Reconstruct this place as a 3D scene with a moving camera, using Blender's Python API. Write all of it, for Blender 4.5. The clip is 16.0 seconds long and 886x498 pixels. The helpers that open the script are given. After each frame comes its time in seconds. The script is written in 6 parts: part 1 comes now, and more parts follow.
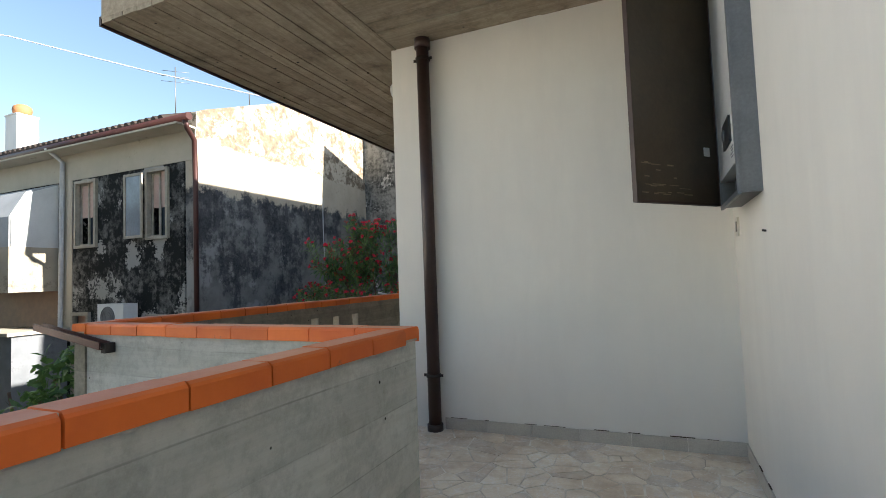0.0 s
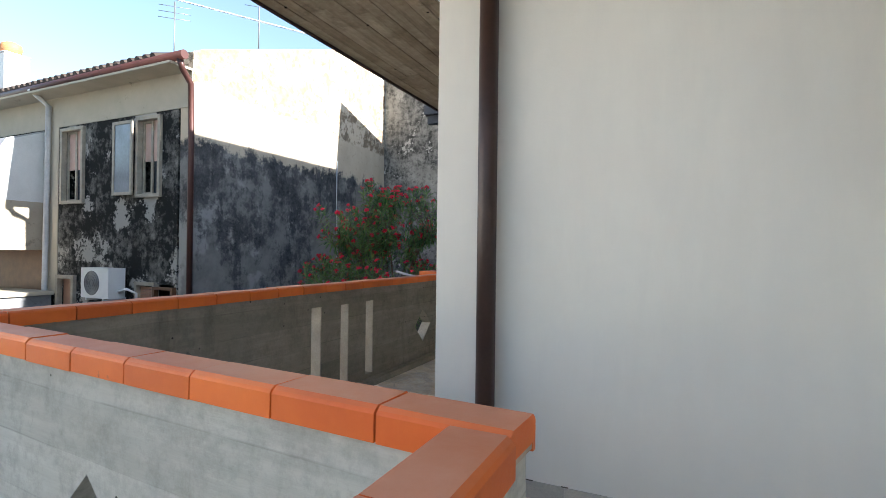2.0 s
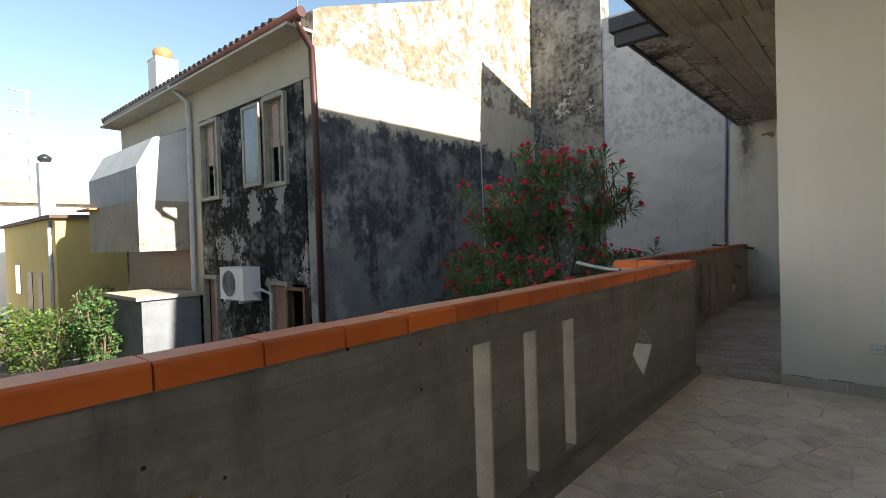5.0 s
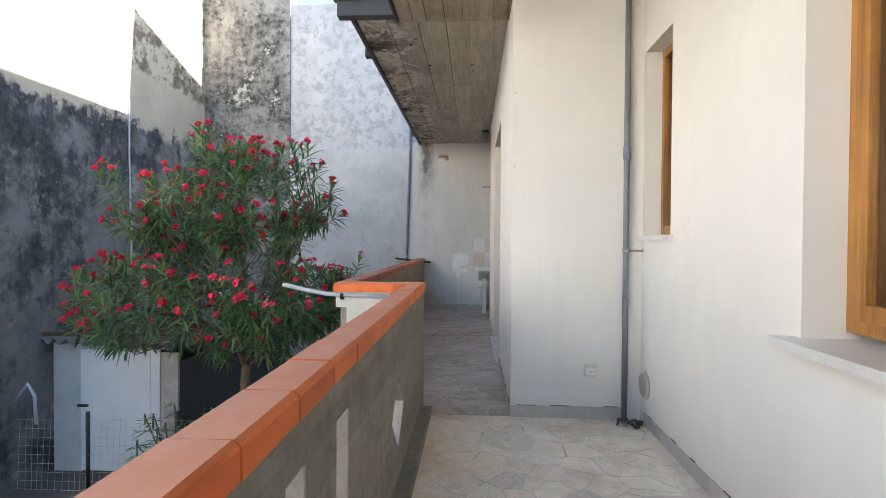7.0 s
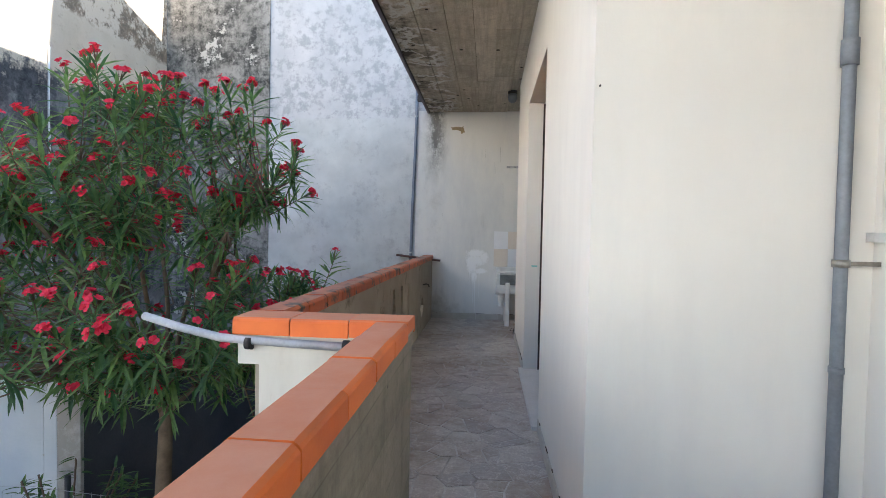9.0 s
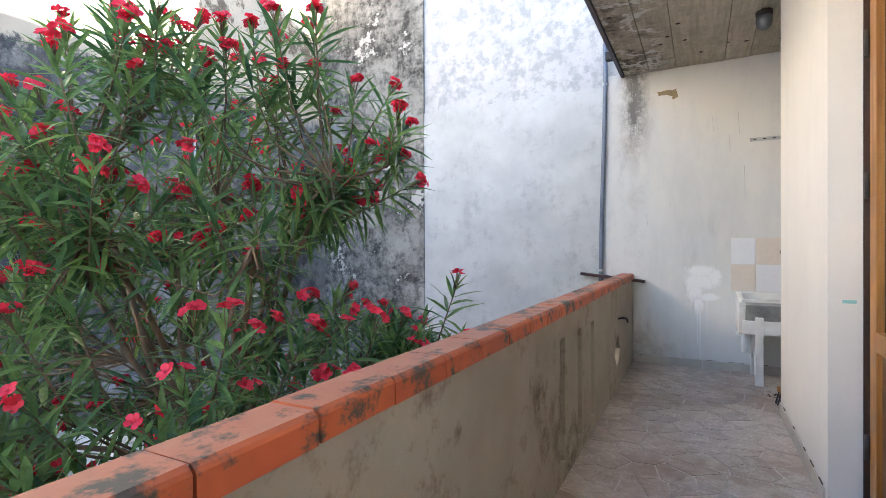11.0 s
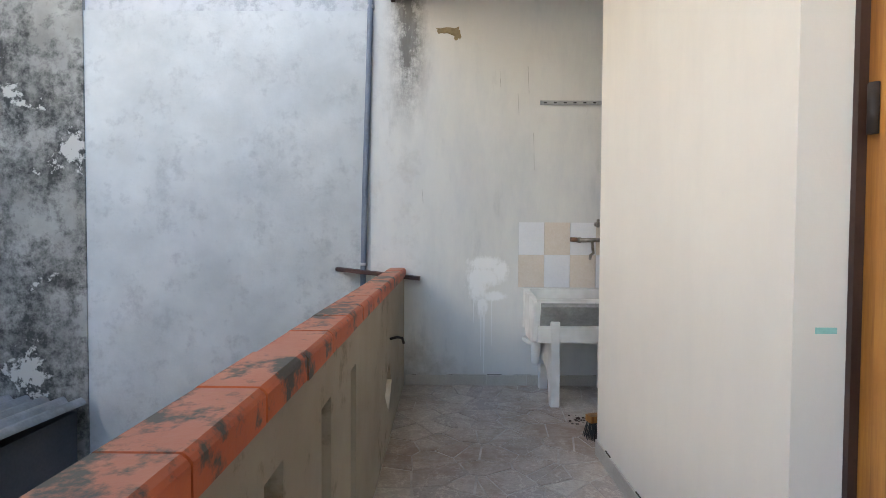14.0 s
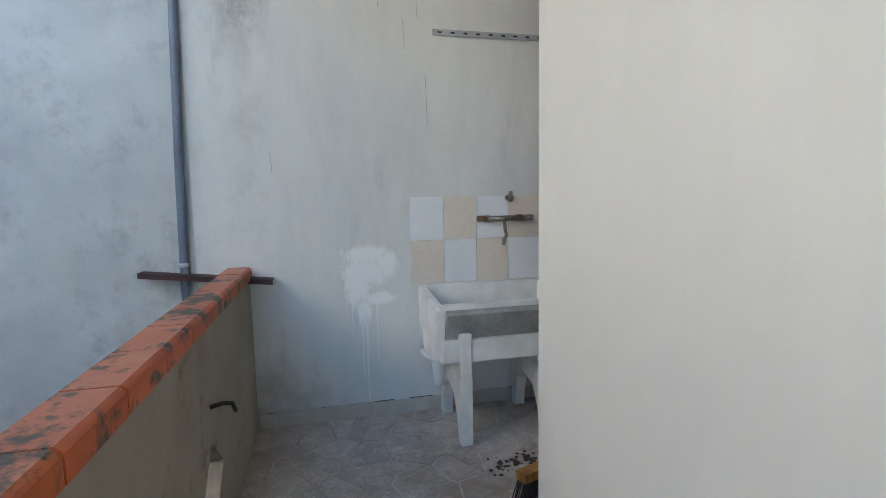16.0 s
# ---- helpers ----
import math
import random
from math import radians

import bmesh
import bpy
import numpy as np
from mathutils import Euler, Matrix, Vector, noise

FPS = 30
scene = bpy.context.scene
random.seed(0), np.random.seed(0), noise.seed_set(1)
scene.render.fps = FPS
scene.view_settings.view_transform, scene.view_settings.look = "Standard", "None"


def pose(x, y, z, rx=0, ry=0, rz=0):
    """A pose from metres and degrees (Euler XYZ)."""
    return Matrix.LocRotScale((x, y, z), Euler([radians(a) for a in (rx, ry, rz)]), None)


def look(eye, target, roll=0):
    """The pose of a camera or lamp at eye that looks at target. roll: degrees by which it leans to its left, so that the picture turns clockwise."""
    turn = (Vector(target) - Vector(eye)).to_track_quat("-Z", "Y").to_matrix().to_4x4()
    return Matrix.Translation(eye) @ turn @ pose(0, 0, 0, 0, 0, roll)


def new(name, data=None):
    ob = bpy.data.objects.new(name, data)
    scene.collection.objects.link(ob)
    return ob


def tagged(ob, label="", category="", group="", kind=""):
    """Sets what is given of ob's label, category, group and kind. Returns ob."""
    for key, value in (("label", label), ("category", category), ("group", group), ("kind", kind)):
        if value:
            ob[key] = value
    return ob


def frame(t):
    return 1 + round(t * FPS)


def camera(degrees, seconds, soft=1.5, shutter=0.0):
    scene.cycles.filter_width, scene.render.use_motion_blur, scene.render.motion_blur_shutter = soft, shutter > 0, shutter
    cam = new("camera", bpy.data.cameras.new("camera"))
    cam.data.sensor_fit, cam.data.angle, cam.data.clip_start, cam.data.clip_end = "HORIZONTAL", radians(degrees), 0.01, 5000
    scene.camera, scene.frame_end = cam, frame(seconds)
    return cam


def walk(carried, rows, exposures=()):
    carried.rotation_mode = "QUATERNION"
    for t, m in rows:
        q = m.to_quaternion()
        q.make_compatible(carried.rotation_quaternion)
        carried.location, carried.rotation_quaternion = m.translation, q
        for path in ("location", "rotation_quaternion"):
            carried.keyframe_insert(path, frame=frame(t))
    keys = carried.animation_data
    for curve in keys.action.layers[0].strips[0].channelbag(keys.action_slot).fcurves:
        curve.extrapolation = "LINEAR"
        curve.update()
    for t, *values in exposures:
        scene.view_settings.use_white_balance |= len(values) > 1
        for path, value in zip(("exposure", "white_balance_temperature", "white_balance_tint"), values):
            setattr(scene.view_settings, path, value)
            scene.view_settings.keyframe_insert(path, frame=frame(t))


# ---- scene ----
cam = camera(83.3, 16.0, soft=0.8)

PATH = [
    (0, (-0.624, 1.447, 1.185), (-1.417, 3.279, 1.294), -2.1),
    (0.5, (-0.891, 1.555, 1.224), (-1.282, 3.516, 1.247), -1.5),
    (1, (-1.094, 1.814, 1.248), (-1.448, 3.782, 1.244), -0.5),
    (1.5, (-1.254, 2.159, 1.259), (-1.802, 4.083, 1.271), 0.8),
    (2, (-1.392, 2.56, 1.252), (-2.237, 4.372, 1.26), 0.7),
    (2.5, (-1.466, 2.919, 1.259), (-2.737, 4.462, 1.318), 1.4),
    (3, (-1.657, 3.224, 1.243), (-3.295, 4.367, 1.358), 2.3),
    (3.5, (-1.848, 3.509, 1.228), (-3.705, 4.249, 1.29), 2.6),
    (4, (-2.117, 3.708, 1.223), (-3.997, 4.39, 1.208), 1.2),
    (4.5, (-2.433, 3.89, 1.213), (-4.128, 4.951, 1.171), -1.0),
    (5, (-2.753, 4.101, 1.221), (-4.064, 5.611, 1.183), -1.8),
    (5.2, (-2.867, 4.164, 1.227), (-3.975, 5.829, 1.194), -2.0),
    (7.3, (-3.628, 5.307, 1.301), (-3.707, 7.305, 1.269), 1.1),
    (7.5, (-3.629, 5.476, 1.31), (-3.694, 7.475, 1.275), 1.4),
    (8, (-3.662, 5.925, 1.306), (-3.717, 7.924, 1.274), 1.1),
    (8.5, (-3.678, 6.429, 1.305), (-3.78, 8.426, 1.247), 0.8),
    (9, (-3.68, 6.943, 1.302), (-3.858, 8.934, 1.24), 1.1),
    (9.5, (-3.718, 7.438, 1.302), (-3.992, 9.419, 1.256), 0.3),
    (10, (-3.729, 7.946, 1.289), (-4.295, 9.864, 1.274), 1.3),
    (10.2, (-3.762, 8.115, 1.288), (-4.487, 9.979, 1.292), 1.0),
    (11.2, (-3.89, 8.9, 1.28), (-4.84, 10.66, 1.26), -0.5),
    (12.3, (-4.21, 9.72, 1.245), (-5.47, 11.273, 1.21), -1.8),
    (12.5, (-4.252, 9.819, 1.243), (-5.354, 11.487, 1.191), -2.0),
    (13, (-4.246, 9.94, 1.265), (-4.85, 11.844, 1.177), -1.7),
    (13.5, (-4.25, 10.15, 1.265), (-4.42, 12.142, 1.172), -1.0),
    (14, (-4.192, 10.465, 1.246), (-4.198, 12.464, 1.188), 0.3),
    (14.5, (-4.166, 10.81, 1.237), (-3.994, 12.803, 1.2), -0.3),
    (15, (-4.119, 11.173, 1.274), (-3.751, 13.139, 1.23), -0.9),
    (15.5, (-4.073, 11.426, 1.329), (-3.639, 13.375, 1.213), -0.8),
    (16, (-4.093, 11.552, 1.351), (-3.634, 13.487, 1.141), -1.1),
]
EXPOSURES = [(0.0, 1.78, 6270, 12), (0.5, 2.13, 6190, 15), (1.0, 2.18, 6190, 15), (2.0, 2.23, 6090, 14), (2.5, 2.38, 6190, 14), (3.0, 1.9, 5600, 5),
             (3.5, 1.15, 5420, 0), (4.0, 0.6, 5420, 0), (4.5, 0.6, 5420, 0), (5.0, 1.65, 6470, 11), (7.5, 3.07, 6000, 15), (9.0, 3.12, 5900, 15),
             (10.0, 3.27, 6000, 16), (12.5, 4.37, 6200, 18), (13.0, 3.79, 6200, 17), (13.5, 3.65, 6200, 16), (14.5, 3.35, 5900, 13), (15.5, 3.17, 5800, 12),
             (16.0, 3.29, 5600, 10)]
walk(cam, [(t, look(eye, target, roll)) for t, eye, target, roll in PATH], EXPOSURES)

# ---- world and sun ----
SUN_ELEVATION, SUN_AZIMUTH = 27.0, 3.0      # azimuth from +X towards +Y
world = bpy.data.worlds.new("world")
scene.world = world
world.use_nodes = True
wn = world.node_tree
sky = wn.nodes.new("ShaderNodeTexSky")
sky.sky_type, sky.sun_disc = "NISHITA", False
sky.sun_elevation, sky.sun_rotation = radians(SUN_ELEVATION), radians(90 - SUN_AZIMUTH)
sky.air_density, sky.dust_density, sky.ozone_density = 1.4, 0.5, 1.6
wn.links.new(sky.outputs[0], wn.nodes["Background"].inputs[0])
wn.nodes["Background"].inputs[1].default_value = 0.068
sun = new("sun", bpy.data.lights.new("sun", "SUN"))
sun.data.energy, sun.data.angle, sun.data.color = 5.0, radians(0.5), (1.0, 0.94, 0.83)
_e, _a = radians(SUN_ELEVATION), radians(SUN_AZIMUTH)
sun.matrix_world = look((10 * math.cos(_e) * math.cos(_a), 10 * math.cos(_e) * math.sin(_a), 10 * math.sin(_e)), (0, 0, 0))


# ---- materials ----
def rgb(c):
    return (*c, 1.0)


def tree_of(name):
    m = bpy.data.materials.new(name)
    m.use_nodes = True
    nt = m.node_tree
    return m, nt, nt.nodes["Principled BSDF"]


def add_node(nt, kind, **inputs):
    n = nt.nodes.new(kind)
    for k, v in inputs.items():
        n.inputs[k.replace("_", " ")].default_value = v
    return n


def noise_of(nt, scale, detail=6.0, rough=0.6, stretch=None):
    tc = nt.nodes.new("ShaderNodeTexCoord")
    n = nt.nodes.new("ShaderNodeTexNoise")
    n.inputs["Scale"].default_value, n.inputs["Detail"].default_value, n.inputs["Roughness"].default_value = scale, detail, rough
    geo = nt.nodes.new("ShaderNodeNewGeometry")
    if stretch:
        mp = nt.nodes.new("ShaderNodeMapping")
        mp.inputs["Scale"].default_value = stretch
        nt.links.new(geo.outputs["Position"], mp.inputs["Vector"])
        nt.links.new(mp.outputs[0], n.inputs["Vector"])
    else:
        nt.links.new(geo.outputs["Position"], n.inputs["Vector"])
    return n.outputs["Fac"]


def ramp(nt, fac, lo, hi, a=(0, 0, 0), b=(1, 1, 1)):
    r = nt.nodes.new("ShaderNodeValToRGB")
    r.color_ramp.elements[0].position, r.color_ramp.elements[1].position = lo, hi
    r.color_ramp.elements[0].color, r.color_ramp.elements[1].color = rgb(a), rgb(b)
    nt.links.new(fac, r.inputs[0])
    return r.outputs[0]


def mix(nt, fac, a, b, mode="MIX"):
    m = nt.nodes.new("ShaderNodeMix")
    m.data_type, m.blend_type = "RGBA", mode
    for sock, v in ((m.inputs[0], fac), (m.inputs[6], a), (m.inputs[7], b)):
        if isinstance(v, (int, float)):
            sock.default_value = v
        elif isinstance(v, tuple):
            sock.default_value = rgb(v)
        else:
            nt.links.new(v, sock)
    return m.outputs[2]


def bump(nt, p, height, strength=0.3, distance=0.01):
    b = nt.nodes.new("ShaderNodeBump")
    b.inputs["Strength"].default_value, b.inputs["Distance"].default_value = strength, distance
    nt.links.new(height, b.inputs["Height"])
    nt.links.new(b.outputs[0], p.inputs["Normal"])


def plain(name, a, b=None, scale=4.0, fine=60.0, rough=0.7, metal=0.0, bumpy=0.15, random_amount=0.0, spec=0.5, island=0.0):
    """Two-scale mottled surface."""
    m, nt, p = tree_of(name)
    b = b or tuple(v * 0.8 for v in a)
    c = mix(nt, ramp(nt, noise_of(nt, scale), 0.35, 0.68), a, b)
    f = noise_of(nt, fine, 3.0)
    c = mix(nt, 0.09, c, ramp(nt, f, 0.3, 0.7), "OVERLAY")
    if random_amount or island:
        if random_amount:
            src = nt.nodes.new("ShaderNodeObjectInfo").outputs["Random"]
        else:
            src = nt.nodes.new("ShaderNodeNewGeometry").outputs["Random Per Island"]
        amt = random_amount or island
        c = mix(nt, 1.0, c, ramp(nt, src, 0.0, 1.0, (1 - amt,) * 3, (1, 1, 1)), "MULTIPLY")
    nt.links.new(c, p.inputs["Base Color"])
    p.inputs["Roughness"].default_value, p.inputs["Metallic"].default_value = rough, metal
    p.inputs["Specular IOR Level"].default_value = spec
    if bumpy:
        bump(nt, p, f, bumpy, 0.004)
    return m


def stained_plaster(name, base, pale, dark, amount, scale=0.9, streak=True, peel=0.0):
    """Old plaster with black mould, streaks and peeled pale patches."""
    m, nt, p = tree_of(name)
    big = noise_of(nt, scale, 8.0, 0.68)
    fine = noise_of(nt, 9.0, 9.0, 0.75)
    c = mix(nt, ramp(nt, noise_of(nt, 2.2, 6.0, 0.6), 0.35, 0.7), base, pale)
    if streak:
        run = noise_of(nt, 2.2, 5.0, 0.6, (3.0, 3.0, 0.35))
        both = mix(nt, 0.22, big, run)
    else:
        both = big
    both = mix(nt, 0.42, both, fine)
    c = mix(nt, ramp(nt, both, 0.62 - amount, 0.70 - amount * 0.85), c, dark)
    if peel:
        pat = mix(nt, 0.3, noise_of(nt, 1.6, 4.0, 0.5), noise_of(nt, 14.0, 6.0, 0.7))
        c = mix(nt, ramp(nt, pat, 0.60 - peel, 0.62 - peel * 0.9), c, tuple(min(1, v * 1.25) for v in pale))
    nt.links.new(c, p.inputs["Base Color"])
    p.inputs["Roughness"].default_value = 0.92
    p.inputs["Specular IOR Level"].default_value = 0.2
    bump(nt, p, fine, 0.5, 0.012)
    return m


def white_plaster(name, a, b, stain=None, stain_amount=0.0, streak=0.95, run=False):
    m, nt, p = tree_of(name)
    c = mix(nt, ramp(nt, noise_of(nt, 1.3, 5.0), 0.3, 0.7), a, b)
    c = mix(nt, ramp(nt, noise_of(nt, 3.0, 6.0, 0.65, (2.0, 2.0, 0.4)), 0.45, 0.85), c, tuple(v * streak for v in b))
    if stain:
        c = mix(nt, ramp(nt, noise_of(nt, 1.8, 8.0, 0.7, (2.5, 2.5, 0.6)), 0.62 - stain_amount, 0.8), c, stain)
    if run:
        # black damp run under the slab's corner
        side = calc(nt, "SUBTRACT", 1.0, calc(nt, "MULTIPLY", calc(nt, "ABSOLUTE", calc(nt, "SUBTRACT", band(nt, "x", -4.75, -4.25), 0.5)), 2.0))
        m2 = calc(nt, "MULTIPLY", side, band(nt, "z", 1.9, 3.0))
        m2 = calc(nt, "MULTIPLY", m2, ramp(nt, mix(nt, 0.4, noise_of(nt, 4.0, 6.0, 0.7, (2.5, 2.5, 0.7)), noise_of(nt, 22.0, 6.0, 0.7)), 0.36, 0.6))
        c = mix(nt, calc(nt, "MINIMUM", calc(nt, "MULTIPLY", m2, 1.9), 0.85), c, (0.10, 0.098, 0.09))
    if run:
        # grey weathering in tall faint runs, cleaner towards the niche
        c = mix(nt, ramp(nt, noise_of(nt, 1.1, 7.0, 0.7, (1.6, 1.6, 0.5)), 0.42, 0.68, (0, 0, 0), (0.6, 0.6, 0.6)), c, (0.50, 0.51, 0.52))
        foot = mix(nt, 0.5, calc(nt, "SUBTRACT", 1.0, band(nt, "z", 0.0, 0.55)), calc(nt, "SUBTRACT", 1.0, band(nt, "x", -4.5, -3.9)))
        c = mix(nt, ramp(nt, calc(nt, "MULTIPLY", foot, noise_of(nt, 5.0, 7.0, 0.7)), 0.26, 0.5, (0, 0, 0), (0.6, 0.6, 0.6)), c, (0.25, 0.21, 0.16))
        # a brushed splash of fresh whitewash
        geo = nt.nodes.new("ShaderNodeNewGeometry")
        sep = nt.nodes.new("ShaderNodeSeparateXYZ")
        nt.links.new(geo.outputs["Position"], sep.inputs[0])
        near = None
        for cx, cz, rx, rz in ((-3.86, 1.01, 0.17, 0.075), (-3.84, 0.90, 0.12, 0.09), (-3.92, 0.84, 0.10, 0.17), (-3.73, 0.94, 0.075, 0.10), (-3.78, 0.74, 0.11, 0.045), (-3.88, 0.65, 0.05, 0.10)):
            dx = calc(nt, "DIVIDE", calc(nt, "SUBTRACT", sep.outputs[0], cx), rx)
            dz = calc(nt, "DIVIDE", calc(nt, "SUBTRACT", sep.outputs[2], cz), rz)
            d = calc(nt, "SQRT", calc(nt, "ADD", calc(nt, "MULTIPLY", dx, dx), calc(nt, "MULTIPLY", dz, dz)))
            near = d if near is None else calc(nt, "MINIMUM", near, d)
        ragged = mix(nt, 0.5, noise_of(nt, 9.0, 6.0, 0.7, (0.6, 1.0, 1.5)), noise_of(nt, 26.0, 6.0, 0.7, (1.8, 1.0, 0.6)))
        near = calc(nt, "ADD", near, calc(nt, "MULTIPLY", calc(nt, "SUBTRACT", ragged, 0.5), 2.4))
        c = mix(nt, ramp(nt, near, 0.55, 1.0, (0.95, 0.95, 0.95), (0, 0, 0)), c, (0.84, 0.84, 0.83))
    nt.links.new(c, p.inputs["Base Color"])
    p.inputs["Roughness"].default_value = 0.9
    p.inputs["Specular IOR Level"].default_value = 0.2
    f = noise_of(nt, 70.0, 4.0, 0.7)
    bump(nt, p, mix(nt, 0.5, f, noise_of(nt, 9.0, 4.0)), 0.25, 0.006)
    return m


def band(nt, axis, lo, hi):
    """0 to 1 along a world axis, smooth."""
    geo = nt.nodes.new("ShaderNodeNewGeometry")
    sep = nt.nodes.new("ShaderNodeSeparateXYZ")
    nt.links.new(geo.outputs["Position"], sep.inputs[0])
    mr = nt.nodes.new("ShaderNodeMapRange")
    mr.interpolation_type = "SMOOTHSTEP"
    nt.links.new(sep.outputs["xyz".index(axis)], mr.inputs[0])
    mr.inputs[1].default_value, mr.inputs[2].default_value = lo, hi
    return mr.outputs[0]


def calc(nt, op, a, b=0.0):
    n = nt.nodes.new("ShaderNodeMath")
    n.operation = op
    for sock, v in ((n.inputs[0], a), (n.inputs[1], b)):
        if isinstance(v, (int, float)):
            sock.default_value = v
        else:
            nt.links.new(v, sock)
    return n.outputs[0]


def board_concrete(name, a, b, along, dark=(0.05, 0.045, 0.04), stain=0.25, planks=0.0, holes=(11.0, 0.07, 0.1), salt=False, lines=0.45):
    """Concrete with the grain of its formwork boards and pitted holes."""
    m, nt, p = tree_of(name)
    st = {"x": (0.6, 9.0, 9.0), "y": (9.0, 0.6, 9.0), "z": (9.0, 9.0, 0.6)}[along]
    grain = noise_of(nt, 3.0, 8.0, 0.7, st)
    big = noise_of(nt, 1.6, 7.0, 0.65)
    c = mix(nt, ramp(nt, big, 0.3, 0.7), a, b)
    c = mix(nt, ramp(nt, grain, 0.4, 0.8), c, tuple(v * (0.88 if planks else 0.62) for v in b))
    c = mix(nt, ramp(nt, mix(nt, 0.4, noise_of(nt, 5.0, 8.0, 0.75), noise_of(nt, 23.0, 6.0, 0.75)), 0.46, 0.62, (0, 0, 0), (0.7, 0.7, 0.7)), c, tuple(v * 0.66 for v in b))
    if planks:
        # horizontal formwork boards
        geo = nt.nodes.new("ShaderNodeNewGeometry")
        sep = nt.nodes.new("ShaderNodeSeparateXYZ")
        nt.links.new(geo.outputs["Position"], sep.inputs[0])
        row = calc(nt, "DIVIDE", calc(nt, "ADD", sep.outputs[2], calc(nt, "MULTIPLY", noise_of(nt, 0.8, 2.0), 0.03)), planks)
        wn_ = nt.nodes.new("ShaderNodeTexWhiteNoise")
        wn_.noise_dimensions = "1D"
        nt.links.new(calc(nt, "FLOOR", row), wn_.inputs["W"])
        c = mix(nt, 1.0, c, ramp(nt, wn_.outputs[0], 0.0, 1.0, (0.85, 0.85, 0.84), (1, 1, 1)), "MULTIPLY")
        edge = calc(nt, "ABSOLUTE", calc(nt, "SUBTRACT", calc(nt, "FRACT", row), 0.5))
        line = calc(nt, "MULTIPLY", ramp(nt, edge, 0.478, 0.492), ramp(nt, noise_of(nt, 2.6, 4.0), 0.42, 0.6))
        c = mix(nt, calc(nt, "MULTIPLY", line, lines), c, tuple(v * 0.35 for v in b))
    else:
        src = nt.nodes.new("ShaderNodeNewGeometry").outputs["Random Per Island"]
        c = mix(nt, 1.0, c, ramp(nt, src, 0.0, 1.0, (0.78, 0.77, 0.75), (1, 1, 1)), "MULTIPLY")
    runs = noise_of(nt, 1.5, 7.0, 0.7, (2.0, 2.0, 0.45))
    c = mix(nt, ramp(nt, runs, 0.72 - stain * 0.5, 0.86), c, dark)
    vor = nt.nodes.new("ShaderNodeTexVoronoi")
    vor.inputs["Scale"].default_value = holes[0]
    geo = nt.nodes.new("ShaderNodeNewGeometry")
    nt.links.new(geo.outputs["Position"], vor.inputs["Vector"])
    c = mix(nt, ramp(nt, vor.outputs["Distance"], holes[1], holes[2], (1, 1, 1), (0, 0, 0)), c, (0.03, 0.028, 0.025))
    if salt:
        # white salts and black damp along the outer edge
        edge = calc(nt, "SUBTRACT", 1.0, band(nt, "x", -4.56, -3.95))
        wet = mix(nt, 0.4, noise_of(nt, 2.0, 6.0, 0.7), noise_of(nt, 9.0, 6.0, 0.7))
        c = mix(nt, calc(nt, "MULTIPLY", edge, ramp(nt, wet, 0.44, 0.56)), c, (0.075, 0.062, 0.05))
        vein = calc(nt, "ABSOLUTE", calc(nt, "SUBTRACT", noise_of(nt, 2.6, 5.0, 0.6), 0.5))
        c = mix(nt, calc(nt, "MULTIPLY", ramp(nt, edge, 0.15, 0.5), ramp(nt, vein, 0.012, 0.04, (1, 1, 1), (0, 0, 0))), c, (0.62, 0.60, 0.55))
    nt.links.new(c, p.inputs["Base Color"])
    p.inputs["Roughness"].default_value = 0.88
    p.inputs["Specular IOR Level"].default_value = 0.25
    bump(nt, p, mix(nt, 0.5, grain, noise_of(nt, 40.0, 5.0)), 0.55, 0.012)
    return m


def terracotta(name, a, b, grime, amount, top_a, top_b):
    m, nt, p = tree_of(name)
    c = mix(nt, ramp(nt, noise_of(nt, 3.5, 6.0), 0.35, 0.7), a, b)
    rnd = nt.nodes.new("ShaderNodeObjectInfo").outputs["Random"]
    c = mix(nt, 1.0, c, ramp(nt, rnd, 0.0, 1.0, (0.82, 0.8, 0.8), (1.0, 1.0, 1.0)), "MULTIPLY")
    geo = nt.nodes.new("ShaderNodeNewGeometry")
    sep = nt.nodes.new("ShaderNodeSeparateXYZ")
    nt.links.new(geo.outputs["Normal"], sep.inputs[0])
    top = ramp(nt, sep.outputs[2], 0.75, 0.95)
    # upward faces take the less saturated top tints
    c = mix(nt, top, c, mix(nt, ramp(nt, noise_of(nt, 6.0, 7.0, 0.7), 0.3, 0.75), top_a, top_b))
    blot = mix(nt, 0.35, noise_of(nt, 4.2, 6.0, 0.62), noise_of(nt, 22.0, 5.0, 0.7))
    c = mix(nt, ramp(nt, blot, 0.66 - amount, 0.72 - amount), c, grime)
    nt.links.new(c, p.inputs["Base Color"])
    p.inputs["Roughness"].default_value = 0.55
    bump(nt, p, noise_of(nt, 55.0, 5.0), 0.2, 0.004)
    return m


def glass(name, tint=(0.8, 0.85, 0.9)):
    m, nt, p = tree_of(name)
    p.inputs["Base Color"].default_value = rgb(tint)
    p.inputs["Roughness"].default_value = 0.05
    p.inputs["Transmission Weight"].default_value = 1.0
    p.inputs["IOR"].default_value = 1.45
    return m


